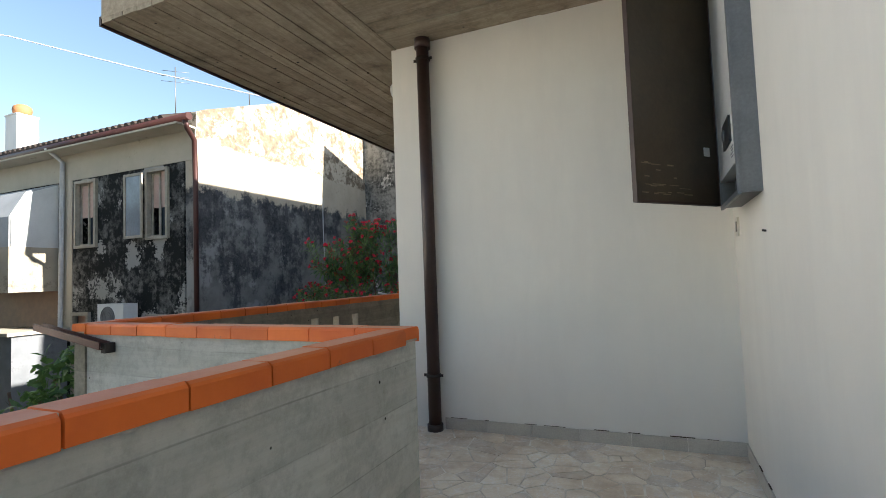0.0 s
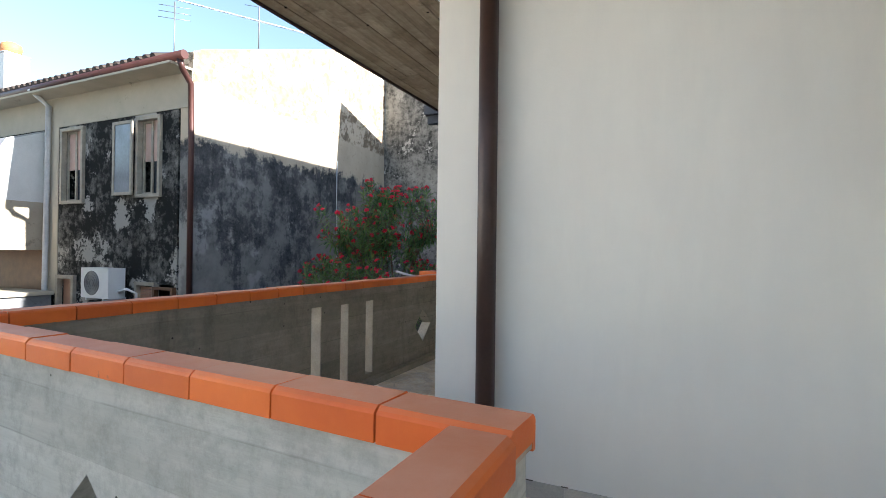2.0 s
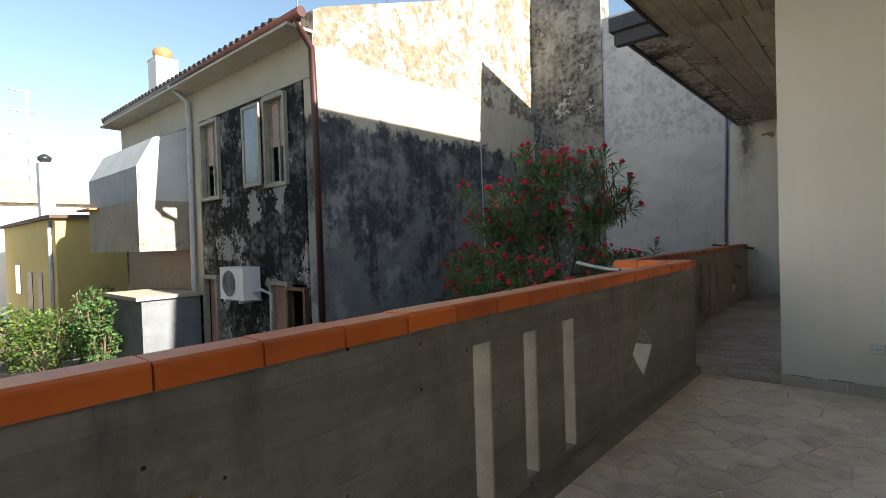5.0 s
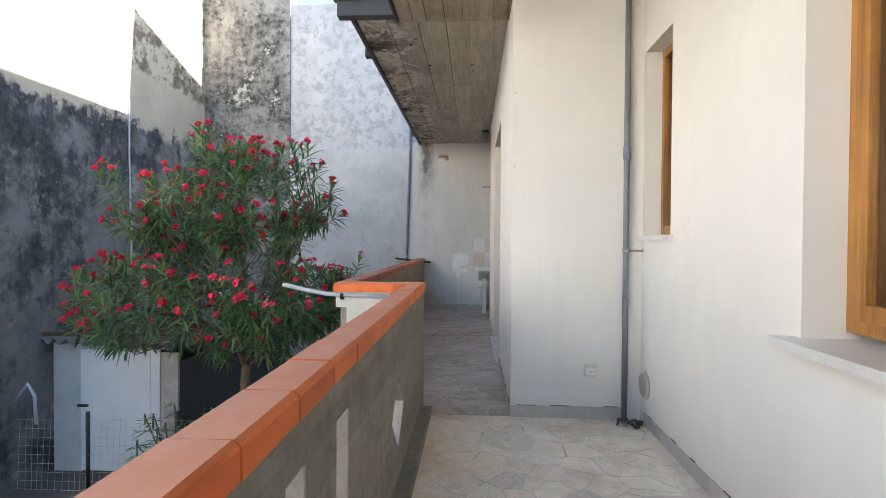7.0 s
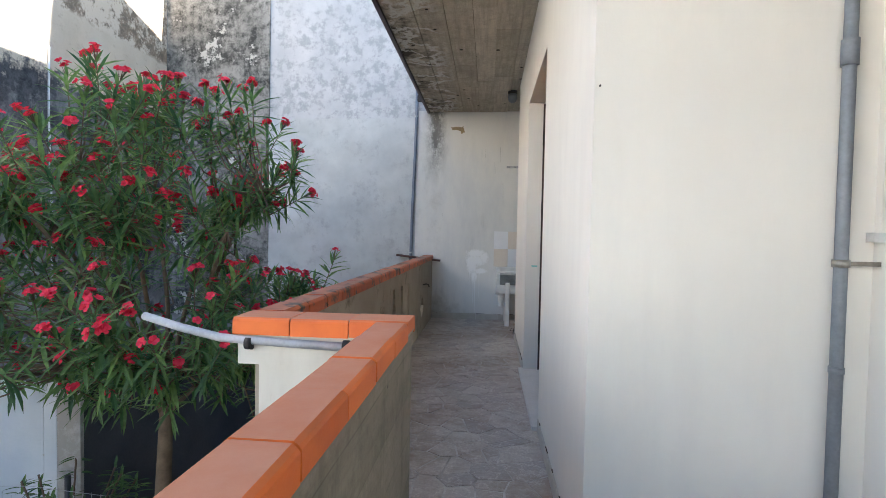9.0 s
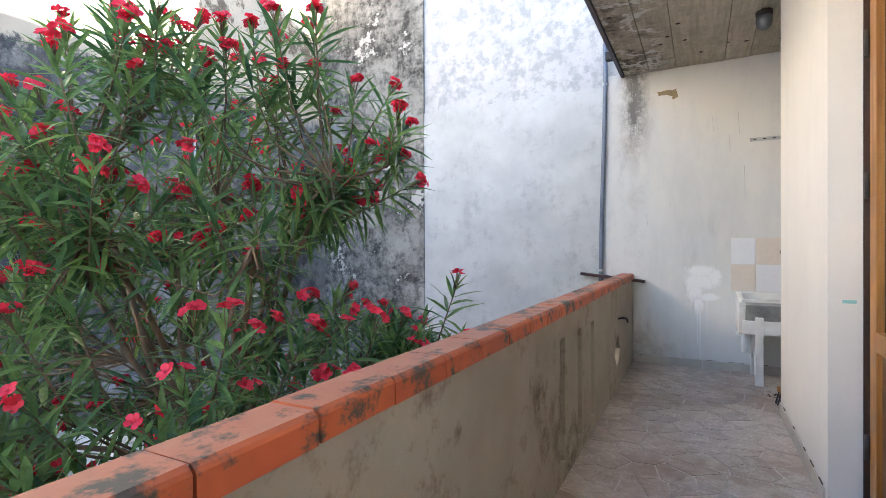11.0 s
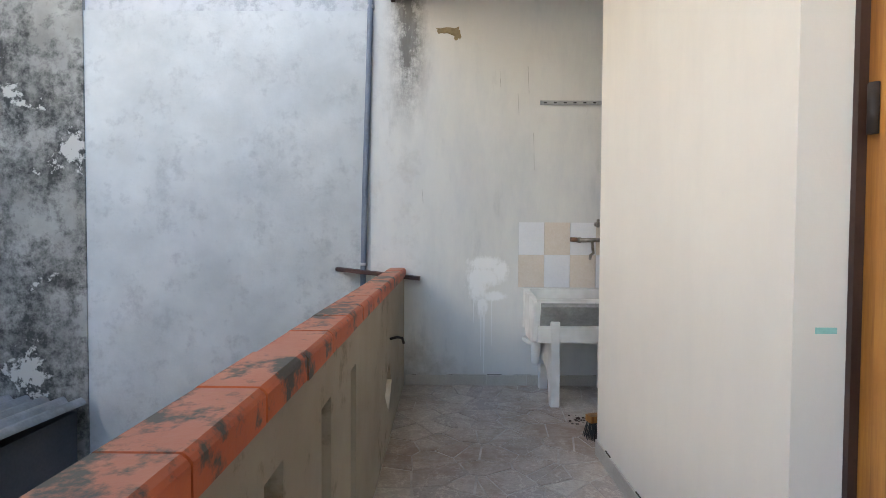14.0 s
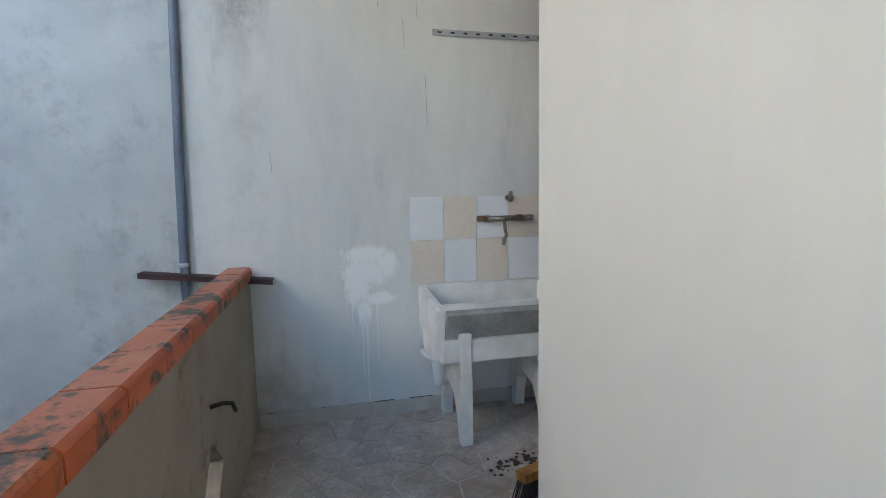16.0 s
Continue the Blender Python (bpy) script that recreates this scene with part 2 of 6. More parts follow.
def leafy(name, a, b, rough=0.45, through_light=0.35):
    m, nt, p = tree_of(name)
    src = nt.nodes.new("ShaderNodeNewGeometry").outputs["Random Per Island"]
    c = ramp(nt, src, 0.0, 1.0, a, b)
    c = mix(nt, 0.25, c, ramp(nt, noise_of(nt, 30.0, 3.0), 0.3, 0.7), "OVERLAY")
    nt.links.new(c, p.inputs["Base Color"])
    p.inputs["Roughness"].default_value = rough
    p.inputs["Subsurface Weight"].default_value = 0.0
    tr = nt.nodes.new("ShaderNodeBsdfTranslucent")
    nt.links.new(c, tr.inputs[0])
    ms = nt.nodes.new("ShaderNodeMixShader")
    ms.inputs[0].default_value = through_light
    nt.links.new(p.outputs[0], ms.inputs[1])
    nt.links.new(tr.outputs[0], ms.inputs[2])
    nt.links.new(ms.outputs[0], nt.nodes["Material Output"].inputs["Surface"])
    return m


def flaking_gable(name):
    """Old cream render: brown flakes near the verge, a smooth patched field, black mould below."""
    m, nt, p = tree_of(name)
    geo = nt.nodes.new("ShaderNodeNewGeometry")
    sep = nt.nodes.new("ShaderNodeSeparateXYZ")
    nt.links.new(geo.outputs["Position"], sep.inputs[0])
    y, z = sep.outputs[1], sep.outputs[2]
    warp = noise_of(nt, 0.9, 6.0, 0.65)
    fine = noise_of(nt, 8.0, 10.0, 0.78)
    mid = noise_of(nt, 2.3, 9.0, 0.72)
    runs = noise_of(nt, 2.4, 6.0, 0.65, (1.0, 2.6, 0.35))
    flake = mix(nt, 0.4, mid, fine)
    c = mix(nt, ramp(nt, noise_of(nt, 1.7, 6.0), 0.35, 0.7), (0.54, 0.47, 0.36), (0.45, 0.385, 0.29))
    c = mix(nt, ramp(nt, fine, 0.56, 0.66), c, (0.40, 0.34, 0.26))
    # height above the lower edge of the upper, unpatched render, which falls towards the tall house
    zu = calc(nt, "SUBTRACT", calc(nt, "ADD", z, calc(nt, "MULTIPLY", y, 0.02)), calc(nt, "MULTIPLY", warp, 0.5))
    upper = ramp(nt, calc(nt, "SUBTRACT", zu, 3.95), 0.0, 0.06)
    worn = mix(nt, ramp(nt, flake, 0.47, 0.515), (0.53, 0.46, 0.355), mix(nt, ramp(nt, fine, 0.4, 0.6), (0.30, 0.23, 0.16), (0.16, 0.13, 0.095)))
    c = mix(nt, upper, c, worn)
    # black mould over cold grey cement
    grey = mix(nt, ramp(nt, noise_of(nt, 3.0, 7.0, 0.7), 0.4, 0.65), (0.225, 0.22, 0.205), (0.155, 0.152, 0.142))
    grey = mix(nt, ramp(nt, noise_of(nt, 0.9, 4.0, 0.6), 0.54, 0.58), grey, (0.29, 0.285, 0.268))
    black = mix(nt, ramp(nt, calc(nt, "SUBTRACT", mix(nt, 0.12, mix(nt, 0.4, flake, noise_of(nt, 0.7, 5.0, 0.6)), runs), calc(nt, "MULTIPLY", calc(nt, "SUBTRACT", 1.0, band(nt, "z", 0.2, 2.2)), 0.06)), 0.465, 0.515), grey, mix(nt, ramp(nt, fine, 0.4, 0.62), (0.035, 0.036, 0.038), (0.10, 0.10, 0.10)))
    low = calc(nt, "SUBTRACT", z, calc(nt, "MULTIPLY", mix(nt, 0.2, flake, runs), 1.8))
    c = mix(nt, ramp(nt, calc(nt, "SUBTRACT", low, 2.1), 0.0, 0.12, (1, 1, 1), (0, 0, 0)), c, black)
    nt.links.new(c, p.inputs["Base Color"])
    p.inputs["Roughness"].default_value = 0.93
    p.inputs["Specular IOR Level"].default_value = 0.15
    bump(nt, p, flake, 0.6, 0.02)
    return m


def flagstone(name, a, b, c3, dirt, island=False):
    """Worn stone: each piece of its own tint, with pale veins and brown dirt lying over all."""
    m, nt, p = tree_of(name)
    src = nt.nodes.new("ShaderNodeNewGeometry").outputs["Random Per Island"] if island else nt.nodes.new("ShaderNodeObjectInfo").outputs["Random"]
    r = nt.nodes.new("ShaderNodeValToRGB")
    cr = r.color_ramp
    cr.elements[0].color, cr.elements[1].color = rgb(a), rgb(b)
    cr.elements[1].position = 0.55
    e = cr.elements.new(0.92)
    e.color = rgb(c3)
    nt.links.new(src, r.inputs[0])
    c = mix(nt, ramp(nt, noise_of(nt, 7.0, 7.0, 0.7), 0.35, 0.7), r.outputs[0], b)
    vein = calc(nt, "ABSOLUTE", calc(nt, "SUBTRACT", noise_of(nt, 5.0, 5.0, 0.65), 0.5))
    c = mix(nt, ramp(nt, vein, 0.0, 0.022, (0.45, 0.45, 0.45), (0, 0, 0)), c, tuple(min(0.9, v * 1.35) for v in a))
    fine = noise_of(nt, 60.0, 4.0, 0.7)
    c = mix(nt, 0.16, c, ramp(nt, fine, 0.3, 0.7), "OVERLAY")
    c = mix(nt, ramp(nt, mix(nt, 0.35, noise_of(nt, 1.3, 6.0, 0.65), noise_of(nt, 11.0, 6.0, 0.7)), 0.45, 0.62, (0, 0, 0), (0.8, 0.8, 0.8)), c, dirt)
    nt.links.new(c, p.inputs["Base Color"])
    p.inputs["Roughness"].default_value = 0.6
    p.inputs["Specular IOR Level"].default_value = 0.35
    bump(nt, p, mix(nt, 0.5, fine, noise_of(nt, 9.0, 5.0)), 0.3, 0.005)
    return m


def pine(name):
    """Varnished pine with an upright grain."""
    m, nt, p = tree_of(name)
    grain = noise_of(nt, 22.0, 6.0, 0.65, (1.0, 1.0, 0.05))
    c = mix(nt, ramp(nt, noise_of(nt, 5.0, 5.0), 0.35, 0.7), (0.46, 0.215, 0.045), (0.36, 0.155, 0.03))
    c = mix(nt, ramp(nt, grain, 0.42, 0.66), c, (0.22, 0.085, 0.018))
    nt.links.new(c, p.inputs["Base Color"])
    p.inputs["Roughness"].default_value = 0.38
    bump(nt, p, grain, 0.25, 0.003)
    return m


M_WALL = white_plaster("house_plaster", (0.80, 0.765, 0.69), (0.735, 0.70, 0.635), streak=0.99)
M_ENDWALL = white_plaster("end_wall_plaster", (0.68, 0.67, 0.63), (0.72, 0.71, 0.68), (0.46, 0.46, 0.44), 0.02, 0.97, True)
M_GREYWALL = stained_plaster("grey_render", (0.47, 0.485, 0.48), (0.60, 0.61, 0.60), (0.41, 0.42, 0.42), 0.105, 2.4)
M_UPPERWALL = stained_plaster("rough_upper_render", (0.47, 0.48, 0.49), (0.60, 0.60, 0.60), (0.375, 0.385, 0.395), 0.14, 4.5)
M_MOULD = stained_plaster("mouldy_render", (0.14, 0.135, 0.12), (0.27, 0.26, 0.235), (0.014, 0.014, 0.013), 0.215, 1.3, True, 0.035)
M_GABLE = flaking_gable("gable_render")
M_DARKSTRIP = stained_plaster("dark_render", (0.23, 0.225, 0.205), (0.40, 0.39, 0.36), (0.06, 0.06, 0.056), 0.165, 1.6, True, 0.008)
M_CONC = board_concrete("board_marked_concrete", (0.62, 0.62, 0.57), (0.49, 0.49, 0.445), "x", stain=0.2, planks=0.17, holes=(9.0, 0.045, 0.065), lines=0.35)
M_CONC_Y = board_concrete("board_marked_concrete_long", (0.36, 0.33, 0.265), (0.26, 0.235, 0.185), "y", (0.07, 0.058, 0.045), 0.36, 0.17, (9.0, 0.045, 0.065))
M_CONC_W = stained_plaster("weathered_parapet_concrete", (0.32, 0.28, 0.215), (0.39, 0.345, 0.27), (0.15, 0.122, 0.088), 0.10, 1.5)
M_RETURN = white_plaster("pale_cement_render", (0.68, 0.65, 0.57), (0.58, 0.55, 0.47), (0.36, 0.31, 0.23), 0.04)
M_JOINT = plain("joint_mortar", (0.50, 0.42, 0.34), (0.34, 0.27, 0.21), 9.0, 80.0, 0.95)
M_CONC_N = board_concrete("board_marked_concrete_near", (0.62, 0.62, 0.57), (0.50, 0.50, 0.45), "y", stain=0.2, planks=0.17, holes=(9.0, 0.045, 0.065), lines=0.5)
M_SOFFIT_X = board_concrete("soffit_concrete_cross", (0.60, 0.52, 0.39), (0.44, 0.365, 0.265), "x", (0.075, 0.055, 0.04), 0.38, holes=(6.0, 0.06, 0.09))
M_SOFFIT_T = board_concrete("eaves_concrete", (0.60, 0.52, 0.39), (0.44, 0.365, 0.265), "y", (0.075, 0.055, 0.04), 0.38, holes=(6.0, 0.06, 0.09))
M_SOFFIT = board_concrete("soffit_concrete", (0.72, 0.645, 0.52), (0.55, 0.485, 0.385), "y", (0.07, 0.05, 0.035), 0.15, holes=(5.0, 0.09, 0.115), salt=True)
M_TILE = terracotta("terracotta_coping", (0.84, 0.185, 0.018), (0.68, 0.125, 0.014), (0.10, 0.075, 0.05), 0.0, (0.56, 0.185, 0.08), (0.60, 0.27, 0.16))
M_TILE_OLD = terracotta("weathered_coping", (0.62, 0.14, 0.035), (0.46, 0.09, 0.03), (0.075, 0.065, 0.045), 0.155, (0.42, 0.13, 0.06), (0.48, 0.205, 0.115))
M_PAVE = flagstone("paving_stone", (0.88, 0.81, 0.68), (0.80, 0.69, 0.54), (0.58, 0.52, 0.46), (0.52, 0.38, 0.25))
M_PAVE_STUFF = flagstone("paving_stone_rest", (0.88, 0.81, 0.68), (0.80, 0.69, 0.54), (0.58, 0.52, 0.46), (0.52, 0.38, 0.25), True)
# walkway copy: the terrace stone's tints at about two thirds brightness
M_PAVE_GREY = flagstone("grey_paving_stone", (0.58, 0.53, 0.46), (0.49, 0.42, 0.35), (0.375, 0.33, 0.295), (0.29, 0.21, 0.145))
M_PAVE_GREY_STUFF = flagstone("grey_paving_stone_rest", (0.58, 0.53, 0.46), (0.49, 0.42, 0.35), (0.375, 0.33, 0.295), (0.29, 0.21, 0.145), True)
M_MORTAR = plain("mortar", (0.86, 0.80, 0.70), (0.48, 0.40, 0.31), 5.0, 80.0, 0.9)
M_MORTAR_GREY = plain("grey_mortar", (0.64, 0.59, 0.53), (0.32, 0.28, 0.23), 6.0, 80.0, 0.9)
M_SKIRT = plain("skirting_tile", (0.56, 0.52, 0.45), (0.48, 0.44, 0.375), 8.0, 90.0, 0.45, random_amount=0.14)
M_BROWN = plain("brown_painted_metal", (0.055, 0.028, 0.020), (0.035, 0.018, 0.014), 5.0, 60.0, 0.45)
M_COPPER = plain("copper_gutter", (0.075, 0.027, 0.022), (0.05, 0.021, 0.018), 4.0, 60.0, 0.45, 0.3)
M_GREYPIPE = plain("grey_pvc", (0.22, 0.24, 0.26), (0.16, 0.17, 0.19), 5.0, 70.0, 0.5)
M_BLUEPIPE = plain("blue_grey_pvc", (0.17, 0.205, 0.265), (0.12, 0.145, 0.185), 5.0, 70.0, 0.45)
M_PALEPIPE = plain("pale_pvc", (0.55, 0.56, 0.57), (0.42, 0.43, 0.44), 6.0, 80.0, 0.5)
M_TUBE = plain("dusty_grey_pvc", (0.44, 0.45, 0.46), (0.30, 0.31, 0.32), 7.0, 80.0, 0.5)
M_WHITEMETAL = plain("white_enamel", (0.75, 0.75, 0.73), (0.68, 0.68, 0.66), 3.0, 60.0, 0.35)
M_BLACK = plain("black_plastic", (0.02, 0.02, 0.022), (0.03, 0.03, 0.03), 6.0, 60.0, 0.4)
M_DARKMETAL = plain("rusty_dark_steel", (0.05, 0.04, 0.035), (0.03, 0.025, 0.022), 9.0, 70.0, 0.6, 0.4)
M_RUST = plain("rust_red_steel", (0.085, 0.036, 0.030), (0.045, 0.024, 0.022), 14.0, 80.0, 0.75)
M_GREYSTEEL = plain("grey_sheet_steel", (0.20, 0.21, 0.22), (0.15, 0.16, 0.17), 4.0, 70.0, 0.45, 0.5)
M_CABINET = plain("brown_cabinet_inside", (0.075, 0.055, 0.032), (0.04, 0.032, 0.022), 3.0, 40.0, 0.45)
M_WOOD = pine("varnished_pine")
M_WOODDARK = plain("brown_wood", (0.16, 0.075, 0.035), (0.11, 0.05, 0.025), 7.0, 60.0, 0.5)
M_SCRATCH = plain("bared_sheet", (0.26, 0.20, 0.12), (0.16, 0.12, 0.075), 14.0, 60.0, 0.6)
M_MARBLE = plain("pale_marble", (0.70, 0.68, 0.63), (0.60, 0.58, 0.54), 3.0, 60.0, 0.4)
M_GLASS = glass("window_glass")
M_DARKGLASS = plain("dark_pane", (0.05, 0.06, 0.07), (0.08, 0.09, 0.10), 2.0, 30.0, 0.12, bumpy=0.0)
M_CURTAIN = plain("net_curtain", (0.42, 0.42, 0.42), (0.34, 0.34, 0.35), 6.0, 60.0, 0.9)
M_WHITEHOUSE = white_plaster("white_house_paint", (0.80, 0.79, 0.76), (0.74, 0.73, 0.70))
M_SHUTTER = plain("brown_roller_shutter", (0.36, 0.20, 0.13), (0.30, 0.165, 0.11), 3.0, 60.0, 0.55)
M_SHUTTER_Y = plain("straw_roller_shutter", (0.62, 0.52, 0.30), (0.55, 0.45, 0.25), 3.0, 60.0, 0.55)
M_YELLOW = white_plaster("yellow_paint", (0.72, 0.53, 0.20), (0.66, 0.48, 0.18))
M_CANVAS = plain("white_canvas", (0.72, 0.72, 0.70), (0.62, 0.62, 0.60), 2.0, 60.0, 0.85)
# the same canvas in a greyer copy for its shaded front
M_SHADEDCANVAS = plain("shaded_canvas", (0.42, 0.43, 0.43), (0.34, 0.35, 0.35), 2.0, 60.0, 0.85)
M_ROOF = plain("clay_roof_tile", (0.11, 0.08, 0.065), (0.075, 0.06, 0.052), 5.0, 60.0, 0.85, random_amount=0.4)
M_ROOF_ISL = plain("clay_roof_tile_rest", (0.16, 0.11, 0.085), (0.11, 0.085, 0.07), 5.0, 60.0, 0.85, island=0.4)
M_GROUND = plain("earth", (0.16, 0.13, 0.10), (0.10, 0.085, 0.06), 1.2, 25.0, 0.95, bumpy=0.5)
M_TERRA_POT = plain("terracotta_pot", (0.50, 0.22, 0.09), (0.40, 0.17, 0.07), 5.0, 50.0, 0.7)
M_LEAF = leafy("oleander_leaf", (0.055, 0.135, 0.055), (0.20, 0.33, 0.095), 0.35, 0.5)
M_FIG = leafy("fig_leaf", (0.05, 0.12, 0.03), (0.12, 0.21, 0.055))
M_HEDGE = leafy("shrub_leaf", (0.030, 0.070, 0.015), (0.16, 0.24, 0.04))
M_FLOWER = leafy("red_petal", (0.72, 0.016, 0.05), (0.88, 0.05, 0.10), 0.6)
M_BARK = plain("bark", (0.20, 0.14, 0.09), (0.12, 0.085, 0.055), 9.0, 60.0, 0.9, bumpy=0.4)
M_SINK = plain("old_cement_sink", (0.84, 0.83, 0.79), (0.62, 0.60, 0.56), 5.0, 40.0, 0.8, bumpy=0.4)
M_SINKGREY = plain("worn_grey_cement", (0.26, 0.26, 0.24), (0.40, 0.39, 0.36), 8.0, 50.0, 0.85, bumpy=0.4)
M_CHROME = plain("tarnished_brass_chrome", (0.38, 0.35, 0.30), (0.22, 0.20, 0.17), 20.0, 90.0, 0.3, 0.9)
M_TILEWHITE = plain("white_wall_tile", (0.80, 0.80, 0.81), (0.75, 0.75, 0.77), 4.0, 80.0, 0.25)
M_TILEBEIGE = plain("beige_wall_tile", (0.74, 0.655, 0.565), (0.69, 0.605, 0.515), 4.0, 80.0, 0.25)
M_WHITESTAIN = plain("fresh_white_paint", (0.82, 0.82, 0.80), (0.74, 0.74, 0.73), 6.0, 60.0, 0.8)
M_SOCKET = plain("cream_plastic", (0.66, 0.63, 0.54), (0.60, 0.57, 0.48), 5.0, 70.0, 0.4)
M_BLUE = plain("blue_plastic", (0.03, 0.16, 0.60), (0.03, 0.14, 0.5), 4.0, 60.0, 0.4)
M_WICKER = plain("straw_mat", (0.42, 0.27, 0.12), (0.28, 0.17, 0.08), 30.0, 90.0, 0.85)
M_BLUESTRIPE = plain("blue_curtain", (0.10, 0.11, 0.24), (0.08, 0.09, 0.2), 5.0, 60.0, 0.85)
M_ASBESTOS = plain("fibre_cement_sheet", (0.26, 0.26, 0.25), (0.16, 0.16, 0.15), 4.0, 50.0, 0.9)
M_DIRT = plain("dry_dirt", (0.10, 0.07, 0.05), (0.06, 0.045, 0.03), 20.0, 80.0, 0.95)
M_TEAL = plain("teal_chalk", (0.25, 0.55, 0.50), (0.3, 0.58, 0.52), 20.0, 80.0, 0.9)

M_OCHRE = plain("ochre_stain", (0.36, 0.28, 0.16), (0.28, 0.22, 0.13), 12.0, 60.0, 0.9)
M_CRACK = plain("crack_shade", (0.36, 0.35, 0.33), (0.48, 0.47, 0.44), 9.0, 40.0, 0.95)
M_GREYDARK = plain("dark_grey_render", (0.085, 0.088, 0.095), (0.06, 0.062, 0.068), 2.0, 40.0, 0.9)
M_RUSTWHITE = stained_plaster("rusting_white_paint", (0.66, 0.70, 0.74), (0.74, 0.77, 0.79), (0.42, 0.34, 0.22), 0.02, 2.0, False)
M_PALEFRAME = plain("old_cream_paint", (0.38, 0.34, 0.27), (0.27, 0.24, 0.185), 8.0, 60.0, 0.6)
M_PANE = plain("grey_reflecting_pane", (0.22, 0.25, 0.28), (0.16, 0.18, 0.2), 2.0, 30.0, 0.15, bumpy=0.0)
M_PINKBLIND = plain("pink_blind", (0.52, 0.37, 0.30), (0.46, 0.32, 0.26), 4.0, 60.0, 0.8)
M_BEIGE = stained_plaster("beige_render", (0.42, 0.38, 0.30), (0.48, 0.43, 0.34), (0.16, 0.15, 0.13), 0.04, 1.2)
M_STAINEDCEMENT = stained_plaster("stained_cement", (0.36, 0.315, 0.24), (0.44, 0.385, 0.30), (0.14, 0.12, 0.10), 0.09, 1.2)
# stained cement, darkened so the sunlit outbuilding wall reads as shaded
M_SHADEDGREY = stained_plaster("shaded_grey_cement", (0.17, 0.18, 0.19), (0.24, 0.25, 0.26), (0.10, 0.10, 0.11), 0.08, 1.4)
M_ROOF_PALE = plain("pale_clay_roof", (0.42, 0.30, 0.21), (0.32, 0.23, 0.17), 3.0, 30.0, 0.85)
# pale tone stands in for daylight on the slot reveals
M_LITREVEAL = plain("lit_reveal_cement", (0.44, 0.40, 0.33), (0.33, 0.30, 0.245), 8.0, 60.0, 0.9)
M_VENT = plain("yellowed_plastic", (0.60, 0.51, 0.37), (0.54, 0.46, 0.34), 5.0, 70.0, 0.45)
M_DRYLEAF = leafy("dry_leaf", (0.30, 0.22, 0.07), (0.42, 0.33, 0.12))

# ---- mesh helpers ----
def mesh_object(name, bm, material, parent=None):
    me = bpy.data.meshes.new(name)
    bm.to_mesh(me)
    bm.free()
    for m in material if isinstance(material, (list, tuple)) else [material]:
        me.materials.append(m)
    ob = new(name, me)
    ob.parent = parent
    return ob


def part(name, bm, material, parent, label=""):
    ob = mesh_object(name, bm, material, parent)
    if label:
        ob["label"] = label
    return ob


def empty(name, x, y, z, label, category, group="", kind=""):
    """A thing's base; its parts are given in world metres and moved under it."""
    ob = new(name)
    ob.location = (x, y, z)
    ob.empty_display_size = 0.1
    return tagged(ob, label, category, group, kind)


def under(parent, name, bm, material, label=""):
    """A part made in world metres under an empty."""
    bmesh.ops.translate(bm, verts=bm.verts, vec=[-v for v in parent.matrix_basis.translation])
    return part(name, bm, material, parent, label)


def box(bm, x0, x1, y0, y1, z0, z1, mat=0):
    v = [bm.verts.new(c) for c in ((x0, y0, z0), (x1, y0, z0), (x1, y1, z0), (x0, y1, z0), (x0, y0, z1), (x1, y0, z1), (x1, y1, z1), (x0, y1, z1))]
    for f in ((3, 2, 1, 0), (4, 5, 6, 7), (0, 1, 5, 4), (1, 2, 6, 5), (2, 3, 7, 6), (3, 0, 4, 7)):
        bm.faces.new([v[i] for i in f]).material_index = mat
    return v


def boxm(*a):
    bm = bmesh.new()
    box(bm, *a)
    return bm


def soft(bm, width=0.006, segments=2):
    es = [e for e in bm.edges if len(e.link_faces) == 2 and e.calc_face_angle(0) > 0.6]
    bmesh.ops.bevel(bm, geom=es, offset=width, segments=segments, affect="EDGES", profile=0.6)
    return bm


def prism(bm, poly, axis, a, b, mat=0):
    """A polygon, counted in the other two axes, drawn out along one axis."""
    def at(p, k):
        return {"x": (k, p[0], p[1]), "y": (p[0], k, p[1]), "z": (p[0], p[1], k)}[axis]
    lo, hi = [bm.verts.new(at(p, a)) for p in poly], [bm.verts.new(at(p, b)) for p in poly]
    faces = [bm.faces.new(lo), bm.faces.new(hi)]
    n = len(poly)
    for i in range(n):
        faces.append(bm.faces.new((lo[i], lo[(i + 1) % n], hi[(i + 1) % n], hi[i])))
    for f in faces:
        f.material_index = mat
    bmesh.ops.recalc_face_normals(bm, faces=faces)


def tube(bm, pts, r, sides=12, caps=True, r2=None):
    """A round tube along points."""
    pts = [Vector(p) for p in pts]
    rings = []
    side = None
    for i, p in enumerate(pts):
        d = (pts[min(i + 1, len(pts) - 1)] - pts[max(i - 1, 0)]).normalized()
        if side is None:
            side = d.cross(Vector((0, 0, 1)) if abs(d.z) < 0.9 else Vector((1, 0, 0))).normalized()
        side = (side - d * side.dot(d)).normalized()
        up = d.cross(side)
        rr = r if r2 is None else r + (r2 - r) * i / (len(pts) - 1)
        rings.append([bm.verts.new(p + rr * (math.cos(k * math.tau / sides) * side + math.sin(k * math.tau / sides) * up)) for k in range(sides)])
    for a, b in zip(rings, rings[1:]):
        for k in range(sides):
            f = bm.faces.new((a[k], a[(k + 1) % sides], b[(k + 1) % sides], b[k]))
            f.smooth = True
    if caps:
        bm.faces.new(rings[0][::-1])
        bm.faces.new(rings[-1])
    return bm


